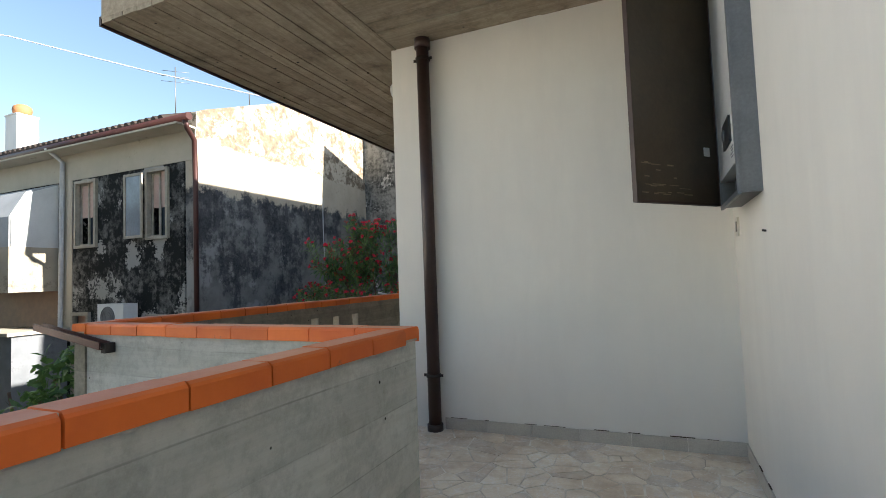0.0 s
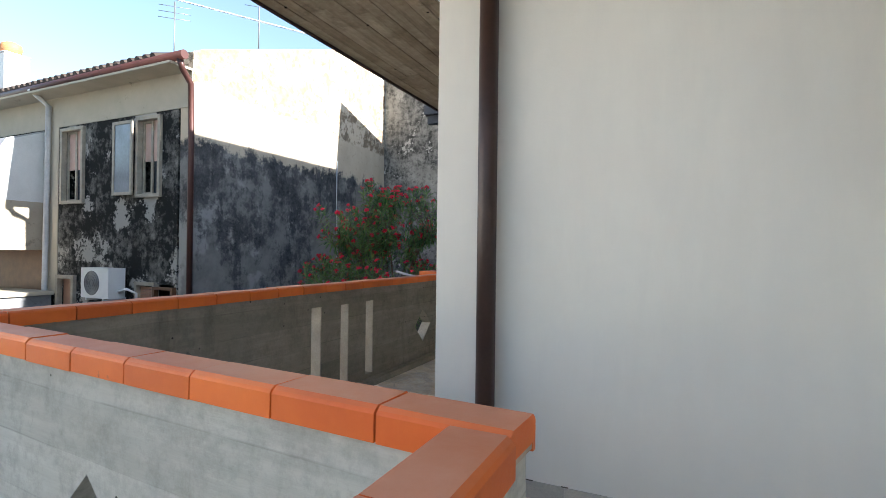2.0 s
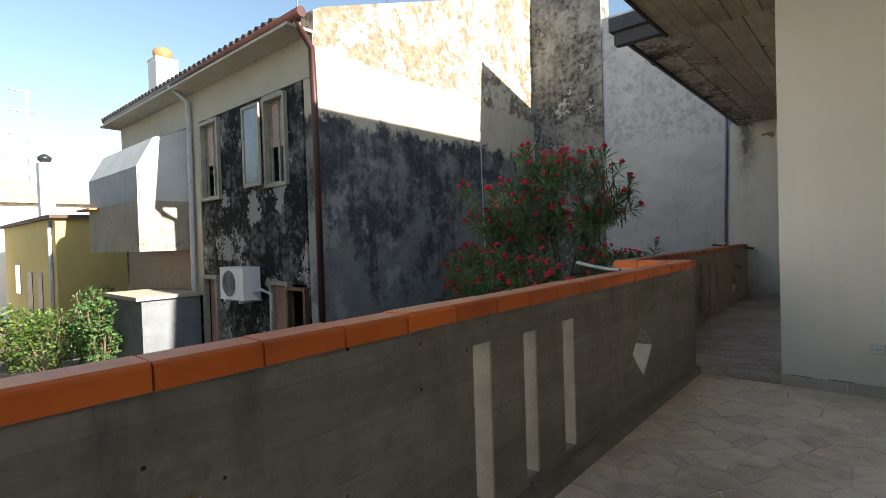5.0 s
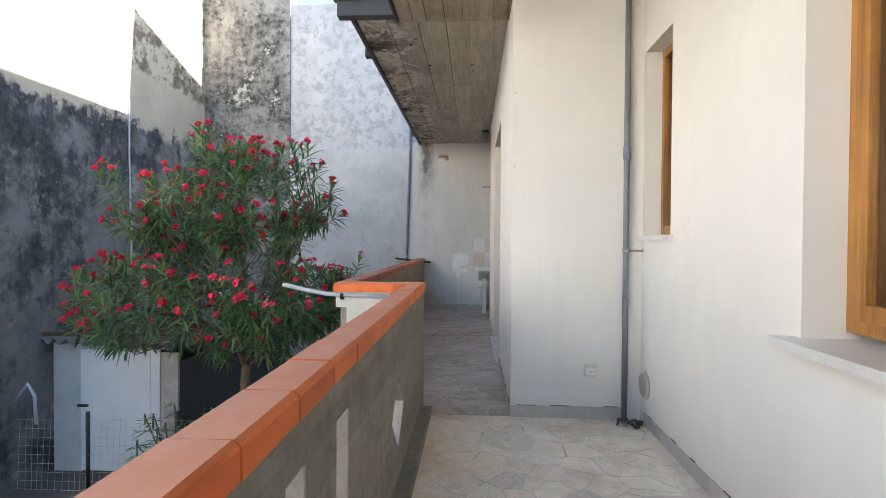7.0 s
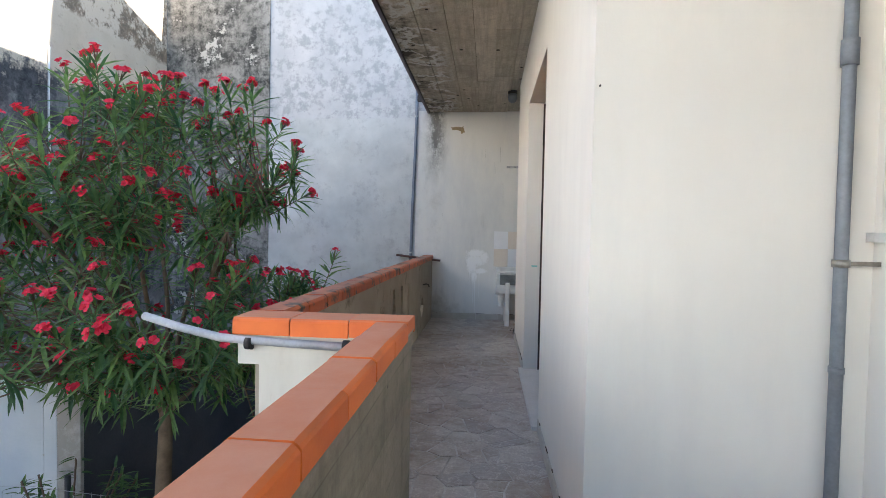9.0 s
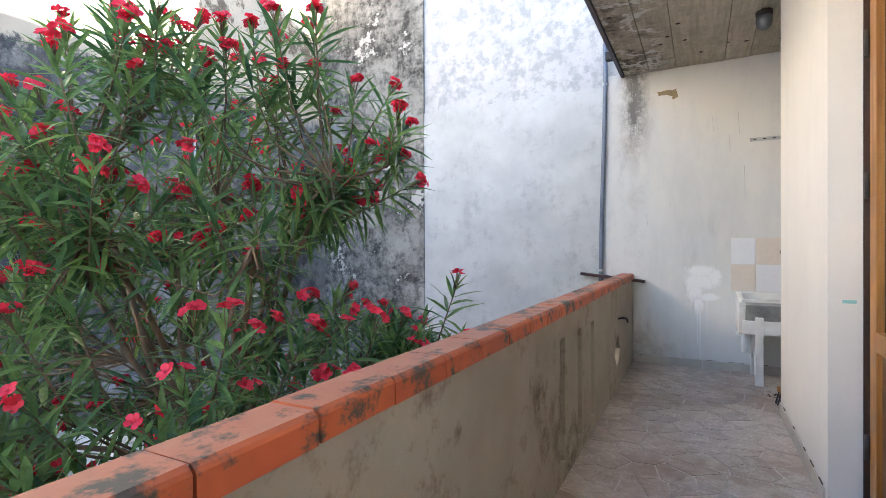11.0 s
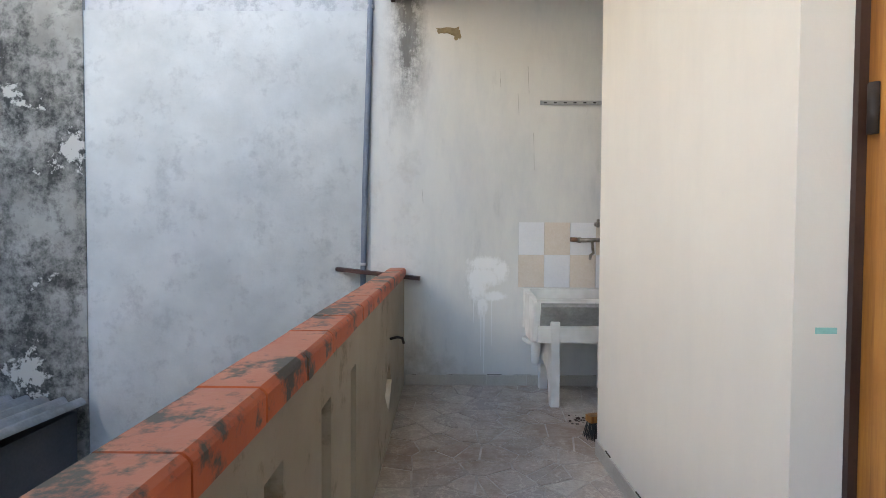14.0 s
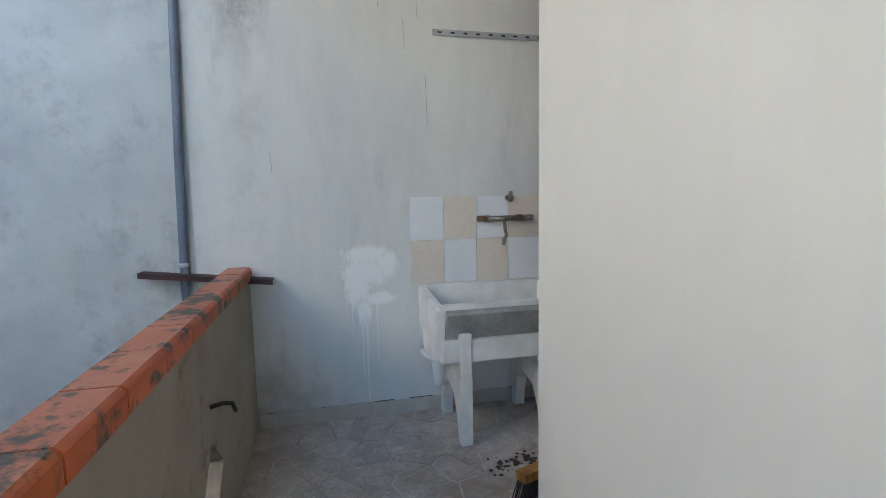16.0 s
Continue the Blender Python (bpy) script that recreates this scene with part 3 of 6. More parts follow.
def tubem(pts, r, sides=12, r2=None):
    bm = bmesh.new()
    tube(bm, pts, r, sides, True, r2)
    bmesh.ops.recalc_face_normals(bm, faces=bm.faces)
    return bm


def lathe(profile, cx, cy, sides=20, cap=True):
    bm = bmesh.new()
    rings = [[bm.verts.new((cx + r * math.cos(k * math.tau / sides), cy + r * math.sin(k * math.tau / sides), z)) for k in range(sides)] for r, z in profile]
    for a, b in zip(rings, rings[1:]):
        for k in range(sides):
            bm.faces.new((a[k], a[(k + 1) % sides], b[(k + 1) % sides], b[k])).smooth = True
    if cap:
        bm.faces.new(rings[0][::-1])
        bm.faces.new(rings[-1])
    return bm


def wall_cells(bm, s0, s1, z0, z1, holes, axis, a, b, mat=0):
    """A wall along s with rectangular ('r', s0, s1, z0, z1) and diamond ('d', s, z, half width, half height) holes."""
    cols = sorted({s0, s1} | {v for h in holes for v in ((h[1], h[2]) if h[0] == "r" else (h[1] - h[3], h[1] + h[3]))})
    other = "x" if axis == "x" else "y"

    def poly(p):
        prism(bm, p, other, a, b, mat)
    for c0, c1 in zip(cols, cols[1:]):
        mid = (c0 + c1) / 2
        here = [h for h in holes if (h[0] == "r" and h[1] < mid < h[2]) or (h[0] == "d" and abs(h[1] - mid) < h[3])]
        here.sort(key=lambda h: h[3] if h[0] == "r" else h[2])
        z = z0
        for h in here:
            lo, hi = (h[3], h[4]) if h[0] == "r" else (h[2] - h[4], h[2] + h[4])
            if lo > z + 1e-4:
                poly([(c0, z), (c1, z), (c1, lo), (c0, lo)])
            if h[0] == "d":
                s, zc, w, hh = h[1:]
                poly([(s - w, lo), (s, lo), (s - w, zc)])
                poly([(s, lo), (s + w, lo), (s + w, zc)])
                poly([(s - w, zc), (s, hi), (s - w, hi)])
                poly([(s + w, zc), (s + w, hi), (s, hi)])
            z = hi
        if z1 > z + 1e-4:
            poly([(c0, z), (c1, z), (c1, z1), (c0, z1)])
    # one piece: take out the faces where two cells meet
    seen = {}
    for f in bm.faces:
        m = f.calc_center_median()
        seen.setdefault((round(m.x, 4), round(m.y, 4), round(m.z, 4), round(f.calc_area(), 4)), []).append(f)
    bmesh.ops.delete(bm, geom=[f for fs in seen.values() if len(fs) > 1 for f in fs], context="FACES_ONLY")
    bmesh.ops.remove_doubles(bm, verts=bm.verts, dist=1e-4)
    return bm


def structure(ob, label, category):
    return tagged(ob, label, category, kind="structure")


# ---- the setting: our house ----
EAVES = 3.10
bm = boxm(-1.626, -0.18, -4.0, 3.40, -0.25, -0.002)
box(bm, -3.978, -0.18, 3.40, 5.067, -0.25, -0.002)
box(bm, -3.978, -2.08, 5.067, 8.93, -0.25, -0.002)
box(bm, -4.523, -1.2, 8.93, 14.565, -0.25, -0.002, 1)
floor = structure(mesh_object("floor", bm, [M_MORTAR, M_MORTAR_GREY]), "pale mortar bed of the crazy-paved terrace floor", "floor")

structure(mesh_object("wall_back", boxm(-2.60, -0.18, 5.067, 5.37, -0.1, EAVES), M_WALL), "cream plastered house wall behind the terrace", "wall")
structure(mesh_object("wall_side", boxm(-0.18, 0.12, -4.0, 5.067, -0.1, 4.2), M_WALL), "cream plastered side wall of the terrace", "wall")
bm = bmesh.new()
wall_cells(bm, 5.37, 8.75, -0.1, EAVES, [("r", 5.60, 7.00, 0.93, 2.64), ("r", 8.24, 8.72, 1.33, 2.64)], "x", -2.38, -2.08)
structure(mesh_object("wall_windows", bm, M_WALL), "cream plastered wall with two windows", "wall")
structure(mesh_object("wall_projection", boxm(-3.318, -2.08, 8.75, 9.05, -0.1, EAVES), M_WALL), "cream plastered face of the projecting room", "wall")
bm = bmesh.new()
wall_cells(bm, 9.05, 13.27, -0.1, 3.17, [("r", 10.30, 11.71, -0.2, 2.54)], "x", -3.318, -3.02)
structure(mesh_object("wall_walkway", bm, M_WALL), "cream plastered wall with a door opening", "wall")
structure(mesh_object("wall_niche", boxm(-3.02, -1.2, 12.97, 13.27, -0.1, 3.17), M_WALL), "plastered return wall of the washing niche", "wall")
structure(mesh_object("wall_niche_end", boxm(-1.5, -1.2, 13.27, 14.565, -0.1, 3.17), M_WALL), "plastered inner wall of the washing niche", "wall")
structure(mesh_object("wall_end", boxm(-4.80, -1.2, 14.565, 14.85, -1.7, 3.17), M_ENDWALL), "blue-grey weathered plaster end wall of the walkway", "wall")
structure(mesh_object("room_wall", boxm(-1.75, -1.65, 5.37, 12.9, -0.1, EAVES), M_CURTAIN), "dim inner wall behind the windows", "wall")

# unseen storeys above, their outline made up to cast the neighbours' shadow edges
bm = boxm(-2.4, 6.0, 8.6, 12.87, 3.5, 6.5)
prism(bm, [(-2.4, 6.5), (6.0, 6.5), (1.8, 7.6)], "y", 8.6, 12.87)
box(bm, -2.4, 6.0, 3.72, 8.6, 3.5, 4.6)
prism(bm, [(12.87, 3.5), (12.87, 8.16), (14.9, 7.5), (14.9, 5.86), (14.42, 5.86), (14.42, 3.5)], "x", -2.41, 4.0)
structure(mesh_object("upper_storey", bm, M_WALL), "unseen upper storey shaped to shade the neighbours", "wall")


def soffit(name, x0, x1, y0, y1, zc, along, label, width, material):
    """Slab over the terrace, its underside a set of formwork boards."""
    bm = boxm(x0, x1, y0, y1, zc + 0.03, 3.44)
    rnd = random.Random(len(name))
    s, w = (x0, x1) if along == "y" else (y0, y1)
    while s < w - 0.02:
        e = min(w, s + rnd.uniform(*width))
        u, v = (y0, y1) if along == "y" else (x0, x1)
        while u < v - 0.02:
            n = min(v, u + rnd.uniform(1.2, 2.4))
            if v - n < 0.3:
                n = v
            d = rnd.uniform(0.0, 0.008)
            if along == "y":
                box(bm, s + 0.003, e - 0.003, u + 0.002, n - 0.002, zc - d, zc + 0.031)
            else:
                box(bm, u + 0.002, n - 0.002, s + 0.003, e - 0.003, zc - d, zc + 0.031)
            u = n
        s = e
    return structure(mesh_object(name, bm, material), label, "ceiling")


soffit("ceiling_terrace", -2.55, 0.12, 3.70, 9.20, EAVES, "x", "board-marked concrete soffit over the terrace", (0.14, 0.22), M_SOFFIT_X)
soffit("ceiling_eaves", -4.22, -2.552, 3.70, 9.20, EAVES, "y", "board-marked concrete underside of the wide eaves", (0.10, 0.16), M_SOFFIT_T)
soffit("ceiling_walkway", -4.60, -1.2, 9.20, 14.565, 3.16, "y", "damp-stained board-marked concrete soffit over the walkway", (0.17, 0.26), M_SOFFIT)
structure(mesh_object("trim_terrace", boxm(-4.245, -4.222, 3.70, 9.16, EAVES - 0.02, EAVES + 0.05), M_BROWN), "brown drip flashing along the slab edge", "trim")
structure(mesh_object("trim_walkway", boxm(-4.635, -4.602, 9.12, 14.565, 3.16 - 0.03, 3.16 + 0.06), M_BROWN), "dark drip flashing along the slab edge", "trim")
bm = boxm(-4.72, -4.25, 9.10, 9.195, 3.12, 3.24)
box(bm, -4.75, -4.25, 9.04, 9.15, 3.245, 3.38)
structure(mesh_object("trim_fascia", bm, M_GREYDARK), "dark grey fascia at the step of the slab", "trim")

# ---- parapets ----
CAP = 0.97


def parapet(name, axis, s0, s1, a, b, holes, material, label, z1=0.915):
    bm = bmesh.new()
    wall_cells(bm, s0, s1, -1.65, z1, holes, axis, a, b)
    return structure(mesh_object(name, bm, material), label, "parapet")


par_1 = parapet("parapet_near", "x", -4.0, 3.418, -1.722, -1.626, [], M_CONC_N, "board-marked grey concrete parapet of the terrace")
par_2 = parapet("parapet_side", "y", -4.06, -1.722, 3.318, 3.418, [("d", -2.85, 0.435, 0.19, 0.19)], M_CONC, "grey concrete parapet with a diamond opening")
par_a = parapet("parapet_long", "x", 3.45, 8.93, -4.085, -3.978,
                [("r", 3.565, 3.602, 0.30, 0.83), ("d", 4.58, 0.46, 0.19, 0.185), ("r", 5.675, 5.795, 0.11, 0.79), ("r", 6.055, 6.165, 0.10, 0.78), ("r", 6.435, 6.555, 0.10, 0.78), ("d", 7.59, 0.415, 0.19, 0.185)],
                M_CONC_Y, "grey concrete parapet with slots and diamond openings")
par_3 = parapet("parapet_step", "y", -4.553, -4.06, 8.79, 8.93, [], M_RETURN, "short pale cement-rendered return of the parapet")
part("corbel", soft(boxm(-4.632, -4.087, 8.778, 8.928, 0.785, 0.912), 0.004, 1), M_RETURN, par_3)
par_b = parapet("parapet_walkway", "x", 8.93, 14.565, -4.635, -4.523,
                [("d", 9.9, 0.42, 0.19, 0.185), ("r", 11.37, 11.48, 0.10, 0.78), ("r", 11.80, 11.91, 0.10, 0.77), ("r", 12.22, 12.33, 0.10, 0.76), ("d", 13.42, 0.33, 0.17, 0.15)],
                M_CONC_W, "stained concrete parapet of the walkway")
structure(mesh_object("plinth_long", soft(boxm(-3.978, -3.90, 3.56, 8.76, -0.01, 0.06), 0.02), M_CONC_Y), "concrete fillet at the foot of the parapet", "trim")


def coping(parent, axis, s0, s1, a, b, material, step=0.262):
    """Terracotta coping tiles with a lip on either side, one object a tile."""
    n = max(1, round(abs(s1 - s0) / step))
    w = (s1 - s0) / n
    bm = bmesh.new()
    prof = [(a, CAP - 0.066), (a + 0.014, CAP - 0.066), (a + 0.014, CAP - 0.05), (b - 0.014, CAP - 0.05), (b - 0.014, CAP - 0.066), (b, CAP - 0.066),
            (b, CAP - 0.014), (b - 0.005, CAP - 0.007), (b - 0.014, CAP), (a + 0.014, CAP), (a + 0.005, CAP - 0.007), (a, CAP - 0.014)]
    prism(bm, [(p[0] - (a + b) / 2, p[1] - CAP) for p in prof], "y", -w / 2 + 0.003, w / 2 - 0.003)
    me = bpy.data.meshes.new("coping_tile")
    bm.to_mesh(me)
    bm.free()
    me.materials.append(material)
    rnd = random.Random(int(abs(s0 * 100)))
    for i in range(n):
        t = new("coping_tile", me)
        s = s0 + (i + 0.5) * w
        at = ((a + b) / 2, s) if axis == "x" else (s, (a + b) / 2)
        t.parent = parent
        t.matrix_basis = pose(at[0], at[1], CAP + rnd.uniform(-0.003, 0.001), 0, rnd.uniform(-0.5, 0.5), (0 if axis == "x" else 90) + rnd.uniform(-0.4, 0.4))
    lo, hi = min(s0, s1) + 0.004, max(s0, s1) - 0.004
    k = 0.017
    bm = boxm(a + k, b - k, lo, hi, CAP - 0.06, CAP - 0.0045) if axis == "x" else boxm(lo, hi, a + k, b - k, CAP - 0.06, CAP - 0.0045)
    part("mortar_bed", bm, M_JOINT, parent)


coping(par_1, "x", -4.0, 3.303, -1.735, -1.61, M_TILE)
coping(par_2, "y", -3.965, -1.61, 3.305, 3.43, M_TILE)
# the side parapet stands slightly askew to the others
par_2.matrix_basis = Matrix.Translation((-1.61, 3.43, 0)) @ Matrix.Rotation(radians(-3.5), 4, "Z") @ Matrix.Translation((1.61, -3.43, 0))
coping(par_a, "x", 3.44, 8.76, -4.10, -3.965, M_TILE)
coping(par_3, "y", -4.65, -3.965, 8.762, 8.945, M_TILE)
coping(par_b, "x", 8.947, 14.56, -4.65, -4.51, M_TILE_OLD)


def lit_reveals(parent, a, b, slots, diamonds):
    """Pale strips colour one reveal of each slot and diamond as if sunlit."""
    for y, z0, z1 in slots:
        part("slot_lining", boxm(a, b, y - 0.012, y - 0.0005, z0 + 0.001, z1 - 0.001), M_LITREVEAL, parent, "pale strip for the lit reveal")
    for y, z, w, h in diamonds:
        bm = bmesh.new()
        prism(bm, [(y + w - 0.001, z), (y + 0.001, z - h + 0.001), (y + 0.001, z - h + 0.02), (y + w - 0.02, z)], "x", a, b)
        part("diamond_lining", bm, M_LITREVEAL, parent, "pale strip for the lit reveal")


lit_reveals(par_a, -4.08, -3.974, [(5.795, 0.11, 0.79), (6.165, 0.10, 0.78), (6.555, 0.10, 0.78)], [(4.58, 0.46, 0.19, 0.185), (7.59, 0.415, 0.19, 0.185)])
lit_reveals(par_b, -4.63, -4.52, [], [(9.9, 0.42, 0.19, 0.185), (13.42, 0.33, 0.17, 0.15)])


# ---- the neighbours and the ground ----
G = -1.62
structure(mesh_object("ground", boxm(-600, 600, -600, 600, G - 0.3, G), M_GROUND), "bare earth of the gardens below", "ground")

# house with the mouldy gable
gable = empty("house", -8.9, 8.5, G, "two-storey neighbour house with peeling mould-blackened walls", "house")
bm = bmesh.new()
prism(bm, [(8.42, G), (14.6, G), (14.6, 6.93), (8.6, 4.70), (8.42, 4.60)], "x", -9.15, -8.85)
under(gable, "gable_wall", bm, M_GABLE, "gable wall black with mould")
bm = bmesh.new()
wall_cells(bm, -17.2, -9.2, G, 4.25, [("r", -10.35, -9.65, 2.17, 3.57), ("r", -12.65, -11.98, 2.13, 3.58), ("r", -10.3, -9.15 - 0.1, -0.6, 0.60), ("r", -12.7, -12.1, G, 0.66)], "y", 8.42, 8.7)
under(gable, "front_wall", bm, M_MOULD, "front wall, beige under the eaves and black below")
bm = boxm(-17.2, -9.2, 8.7, 14.6, G, 4.2)
under(gable, "core", bm, M_BLACK)
bm = bmesh.new()
prism(bm, [(8.1, 4.34), (8.1, 4.42), (14.7, 6.83), (14.7, 6.70)], "x", -17.4, -9.16)
under(gable, "roof", bm, M_ROOF_ISL, "clay tile roof")
bm = bmesh.new()
tube(bm, [(0, 8.07 - 8.5, 4.46 - G), (0, 11.0 - 8.5, 5.53 - G), (0, 14.7 - 8.5, 6.87 - G)], 0.075, 8)
tile_row = bpy.data.meshes.new("roof_tile")
bm.to_mesh(tile_row)
bm.free()
tile_row.materials.append(M_ROOF)
for k in range(41):
    o = new("roof_tile", tile_row)
    o.parent = gable
    o.location = (-17.4 + k * 0.2 + 8.9, 0, 0)
under(gable, "gutter", tubem([(-17.0, 8.06, 4.34), (-8.6, 8.06, 4.38)], 0.075, 10), M_COPPER)
under(gable, "rain_pipe", tubem([(-8.72, 8.06, 4.34), (-8.74, 8.12, 4.2), (-8.83, 8.36, 4.02), (-8.83, 8.38, 3.2), (-8.83, 8.38, G)], 0.05, 10), M_COPPER, "copper rain pipe")
under(gable, "rain_pipe", tubem([(-13.0, 8.0, 4.36), (-13.0, 8.34, 4.1), (-13.05, 8.34, 0.3), (-13.05, 8.34, G)], 0.05, 10), M_PALEPIPE, "pale grey rain pipe")

# house with the balcony
white = empty("house", -10.2, 3.0, G, "white two-storey neighbour house with a wrapped balcony", "house")
bm = bmesh.new()
wall_cells(bm, -6.0, 3.78, G, 4.95, [("r", 1.42, 2.45, 2.26, 4.45), ("r", 1.40, 2.42, 0.35, 1.49)], "x", -10.5, -10.2)
under(white, "front_wall", bm, M_WHITEHOUSE)
bm = bmesh.new()
prism(bm, [(-18.0, G), (-10.5, G), (-10.5, 4.64), (-18.0, 3.08)], "y", -6.0, 3.78)
under(white, "core", bm, M_WHITEHOUSE)
under(white, "back_wing", boxm(-18.0, -16.0, 3.78, 4.72, G, 3.2), M_WHITEHOUSE)
bm = boxm(-10.2, -9.15, -6.0, 4.8, 2.06, 2.26)
box(bm, -16.0, -10.2, 3.78, 4.8, 2.06, 2.26)
under(white, "balcony_slab", bm, M_WHITEHOUSE)
bm = bmesh.new()
prism(bm, [(-18.0, 3.09), (-9.3, 4.89), (-9.3, 5.04), (-18.0, 3.24)], "y", -6.0, 4.75)
under(white, "eave_slab", bm, M_WHITEHOUSE)

# tall neighbour behind the end wall
tall = empty("house", -6.0, 14.7, G, "tall neighbour house with grey weathered side wall", "house")
bm = boxm(-7.15, 4.0, 14.575, 15.0, G, 3.06)
under(tall, "lower_wall", bm, M_GREYWALL, "smooth pale grey render")
bm = boxm(-7.15, 4.0, 14.595, 15.0, 3.06, 5.85)
under(tall, "upper_wall", bm, M_UPPERWALL, "rough weathered grey render")
bm = boxm(-8.95, -7.15, 14.56, 15.0, G, 6.9)
under(tall, "dark_strip", bm, M_DARKSTRIP, "strip of blackened render")
bm = boxm(-8.9, 4.0, 15.0, 22.0, G, 5.85)
under(tall, "core", bm, M_UPPERWALL)


# ---- helpers for windows, pipes and plants ----
def slats(name, axis, s0, s1, at, z0, z1, step, material, parent, depth=0.012):
    """Roller shutter slats, one object each."""
    n = int((z1 - z0) / step)
    bm = bmesh.new()
    w = (s1 - s0) / 2
    prism(bm, [(-depth, 0.0), (depth * 0.4, 0.004), (depth, step * 0.5), (depth * 0.4, step - 0.006), (-depth, step - 0.004)], "y" if axis == "x" else "x", -w, w)
    me = bpy.data.meshes.new(name)
    bm.to_mesh(me)
    bm.free()
    me.materials.append(material)
    base = parent.matrix_basis.translation
    for i in range(n):
        o = new(name, me)
        o.parent = parent
        p = Vector((at, (s0 + s1) / 2, z0 + i * step)) if axis == "x" else Vector(((s0 + s1) / 2, at, z0 + i * step))
        o.location = p - base


def frame_bars(bm, axis, s0, s1, z0, z1, a, b, w=0.06, mullions=(), transoms=()):
    """A rectangular frame with mullions and transoms; s along the wall, a to b through it."""
    def bar(u0, u1, v0, v1):
        box(bm, a, b, u0, u1, v0, v1) if axis == "x" else box(bm, u0, u1, a, b, v0, v1)
    bar(s0, s0 + w, z0, z1)
    bar(s1 - w, s1, z0, z1)
    bar(s0 + w, s1 - w, z0, z0 + w)
    bar(s0 + w, s1 - w, z1 - w, z1)
    for m in mullions:
        bar(m - w / 2, m + w / 2, z0 + w, z1 - w)
    for t in transoms:
        bar(s0 + w, s1 - w, t - w / 2, t + w / 2)
    return bm


# ---- first terrace ----
rain = empty("downpipe", -2.28, 5.0, 0.0, "dark brown metal rain pipe on the house wall", "downpipe")
under(rain, "pipe", tubem([(-2.28, 5.0, 0.0), (-2.28, 5.0, 1.5), (-2.28, 5.0, 3.08)], 0.05, 20), M_BROWN)
for z in (0.42, 2.93):
    bm = tubem([(-2.28, 5.0, z - 0.012), (-2.28, 5.0, z + 0.012)], 0.058, 20)
    box(bm, -2.36, -2.20, 4.995, 5.005, z - 0.01, z + 0.01)
    box(bm, -2.29, -2.27, 5.0, 5.067, z - 0.008, z + 0.008)
    under(rain, "clamp", bm, M_DARKMETAL)
under(rain, "foot", tubem([(-2.28, 5.0, 0.0), (-2.28, 5.0, 0.05)], 0.062, 20), M_BROWN)
under(rain, "collar", tubem([(-2.28, 5.0, 3.02), (-2.28, 5.0, 3.095)], 0.064, 20), M_BROWN)

cab = empty("boiler_cabinet", -0.25, 4.35, 1.55, "grey sheet-metal boiler cabinet with its brown-lined door open", "cabinet")
under(cab, "side_panel", boxm(-0.27, -0.18, 4.045, 4.06, 1.515, 2.95), M_GREYSTEEL)
under(cab, "side_panel", boxm(-0.27, -0.18, 4.685, 4.70, 1.515, 2.95), M_GREYSTEEL)
under(cab, "top_panel", boxm(-0.27, -0.18, 4.06, 4.685, 2.935, 2.95), M_GREYSTEEL)
under(cab, "bottom_panel", boxm(-0.27, -0.18, 4.06, 4.685, 1.515, 1.53), M_BLACK)
under(cab, "back_panel", boxm(-0.195, -0.182, 4.06, 4.685, 1.53, 2.935), M_BLACK)
bm = boxm(-0.282, -0.268, 4.03, 4.055, 1.505, 2.96)
box(bm, -0.282, -0.268, 4.69, 4.715, 1.505, 2.96)
box(bm, -0.282, -0.268, 4.055, 4.69, 1.505, 1.528)
box(bm, -0.282, -0.268, 4.055, 4.69, 2.92, 2.96)
under(cab, "front_frame", bm, M_GREYSTEEL)
door = under(cab, "door", soft(boxm(-0.338, 0.338, -0.012, 0.012, 0.0, 1.42), 0.003, 1), M_CABINET, "open door, dark brown inside")
door.matrix_basis = pose(-0.505 + 0.25, 4.45 - 4.35, -0.02, 0, 0, 50.8)
door.data.transform(Matrix.Translation((-0.25, 4.35, 1.55)))
bm = boxm(-0.341, -0.336, -0.014, 0.014, 0.0, 1.42)
box(bm, -0.328, 0.328, -0.016, 0.016, 0.0, 0.012)
box(bm, 0.328, 0.343, -0.016, 0.016, 0.0, 1.42)
part("door_rim", bm, M_BROWN, door)
bm = boxm(0.215, 0.262, -0.017, -0.0125, 0.28, 0.33)
part("sticker", bm, M_WHITEMETAL, door, "white paper sticker")
rnd = random.Random(5)
for i in range(22):
    x, z = -0.30 + abs(rnd.gauss(0, 0.17)), rnd.choice((0.05, 0.09, 0.13, 0.17, 0.21)) + rnd.uniform(-0.008, 0.008)
    bm = boxm(x, x + rnd.uniform(0.02, 0.09), -0.0132, -0.0122, z, z + rnd.uniform(0.003, 0.008))
    part("scratch", bm, M_SCRATCH, door)
boiler = empty("boiler", -0.28, 4.33, 1.62, "white wall-hung gas boiler inside the open cabinet", "boiler")
under(boiler, "casing", soft(boxm(-0.279, -0.20, 4.065, 4.68, 1.66, 2.92), 0.012), M_WHITEMETAL)
under(boiler, "control_panel", soft(boxm(-0.289, -0.278, 4.13, 4.37, 1.775, 1.90), 0.005), M_BLACK, "black control panel")
under(boiler, "dial", tubem([(-0.288, 4.31, 1.84), (-0.297, 4.31, 1.84)], 0.028, 16), M_GREYSTEEL)
for z, w in ((1.70, 0.07), (1.715, 0.09), (1.73, 0.06), (1.745, 0.08)):
    under(boiler, "printed_line", boxm(-0.2805, -0.2785, 4.10, 4.10 + w, z, z + 0.006), M_GREYPIPE)
for y in (4.12, 4.26, 4.42, 4.54):
    under(boiler, "pipe", tubem([(-0.215, y, 1.532), (-0.215, y, 1.67)], 0.009, 10), M_GREYSTEEL)
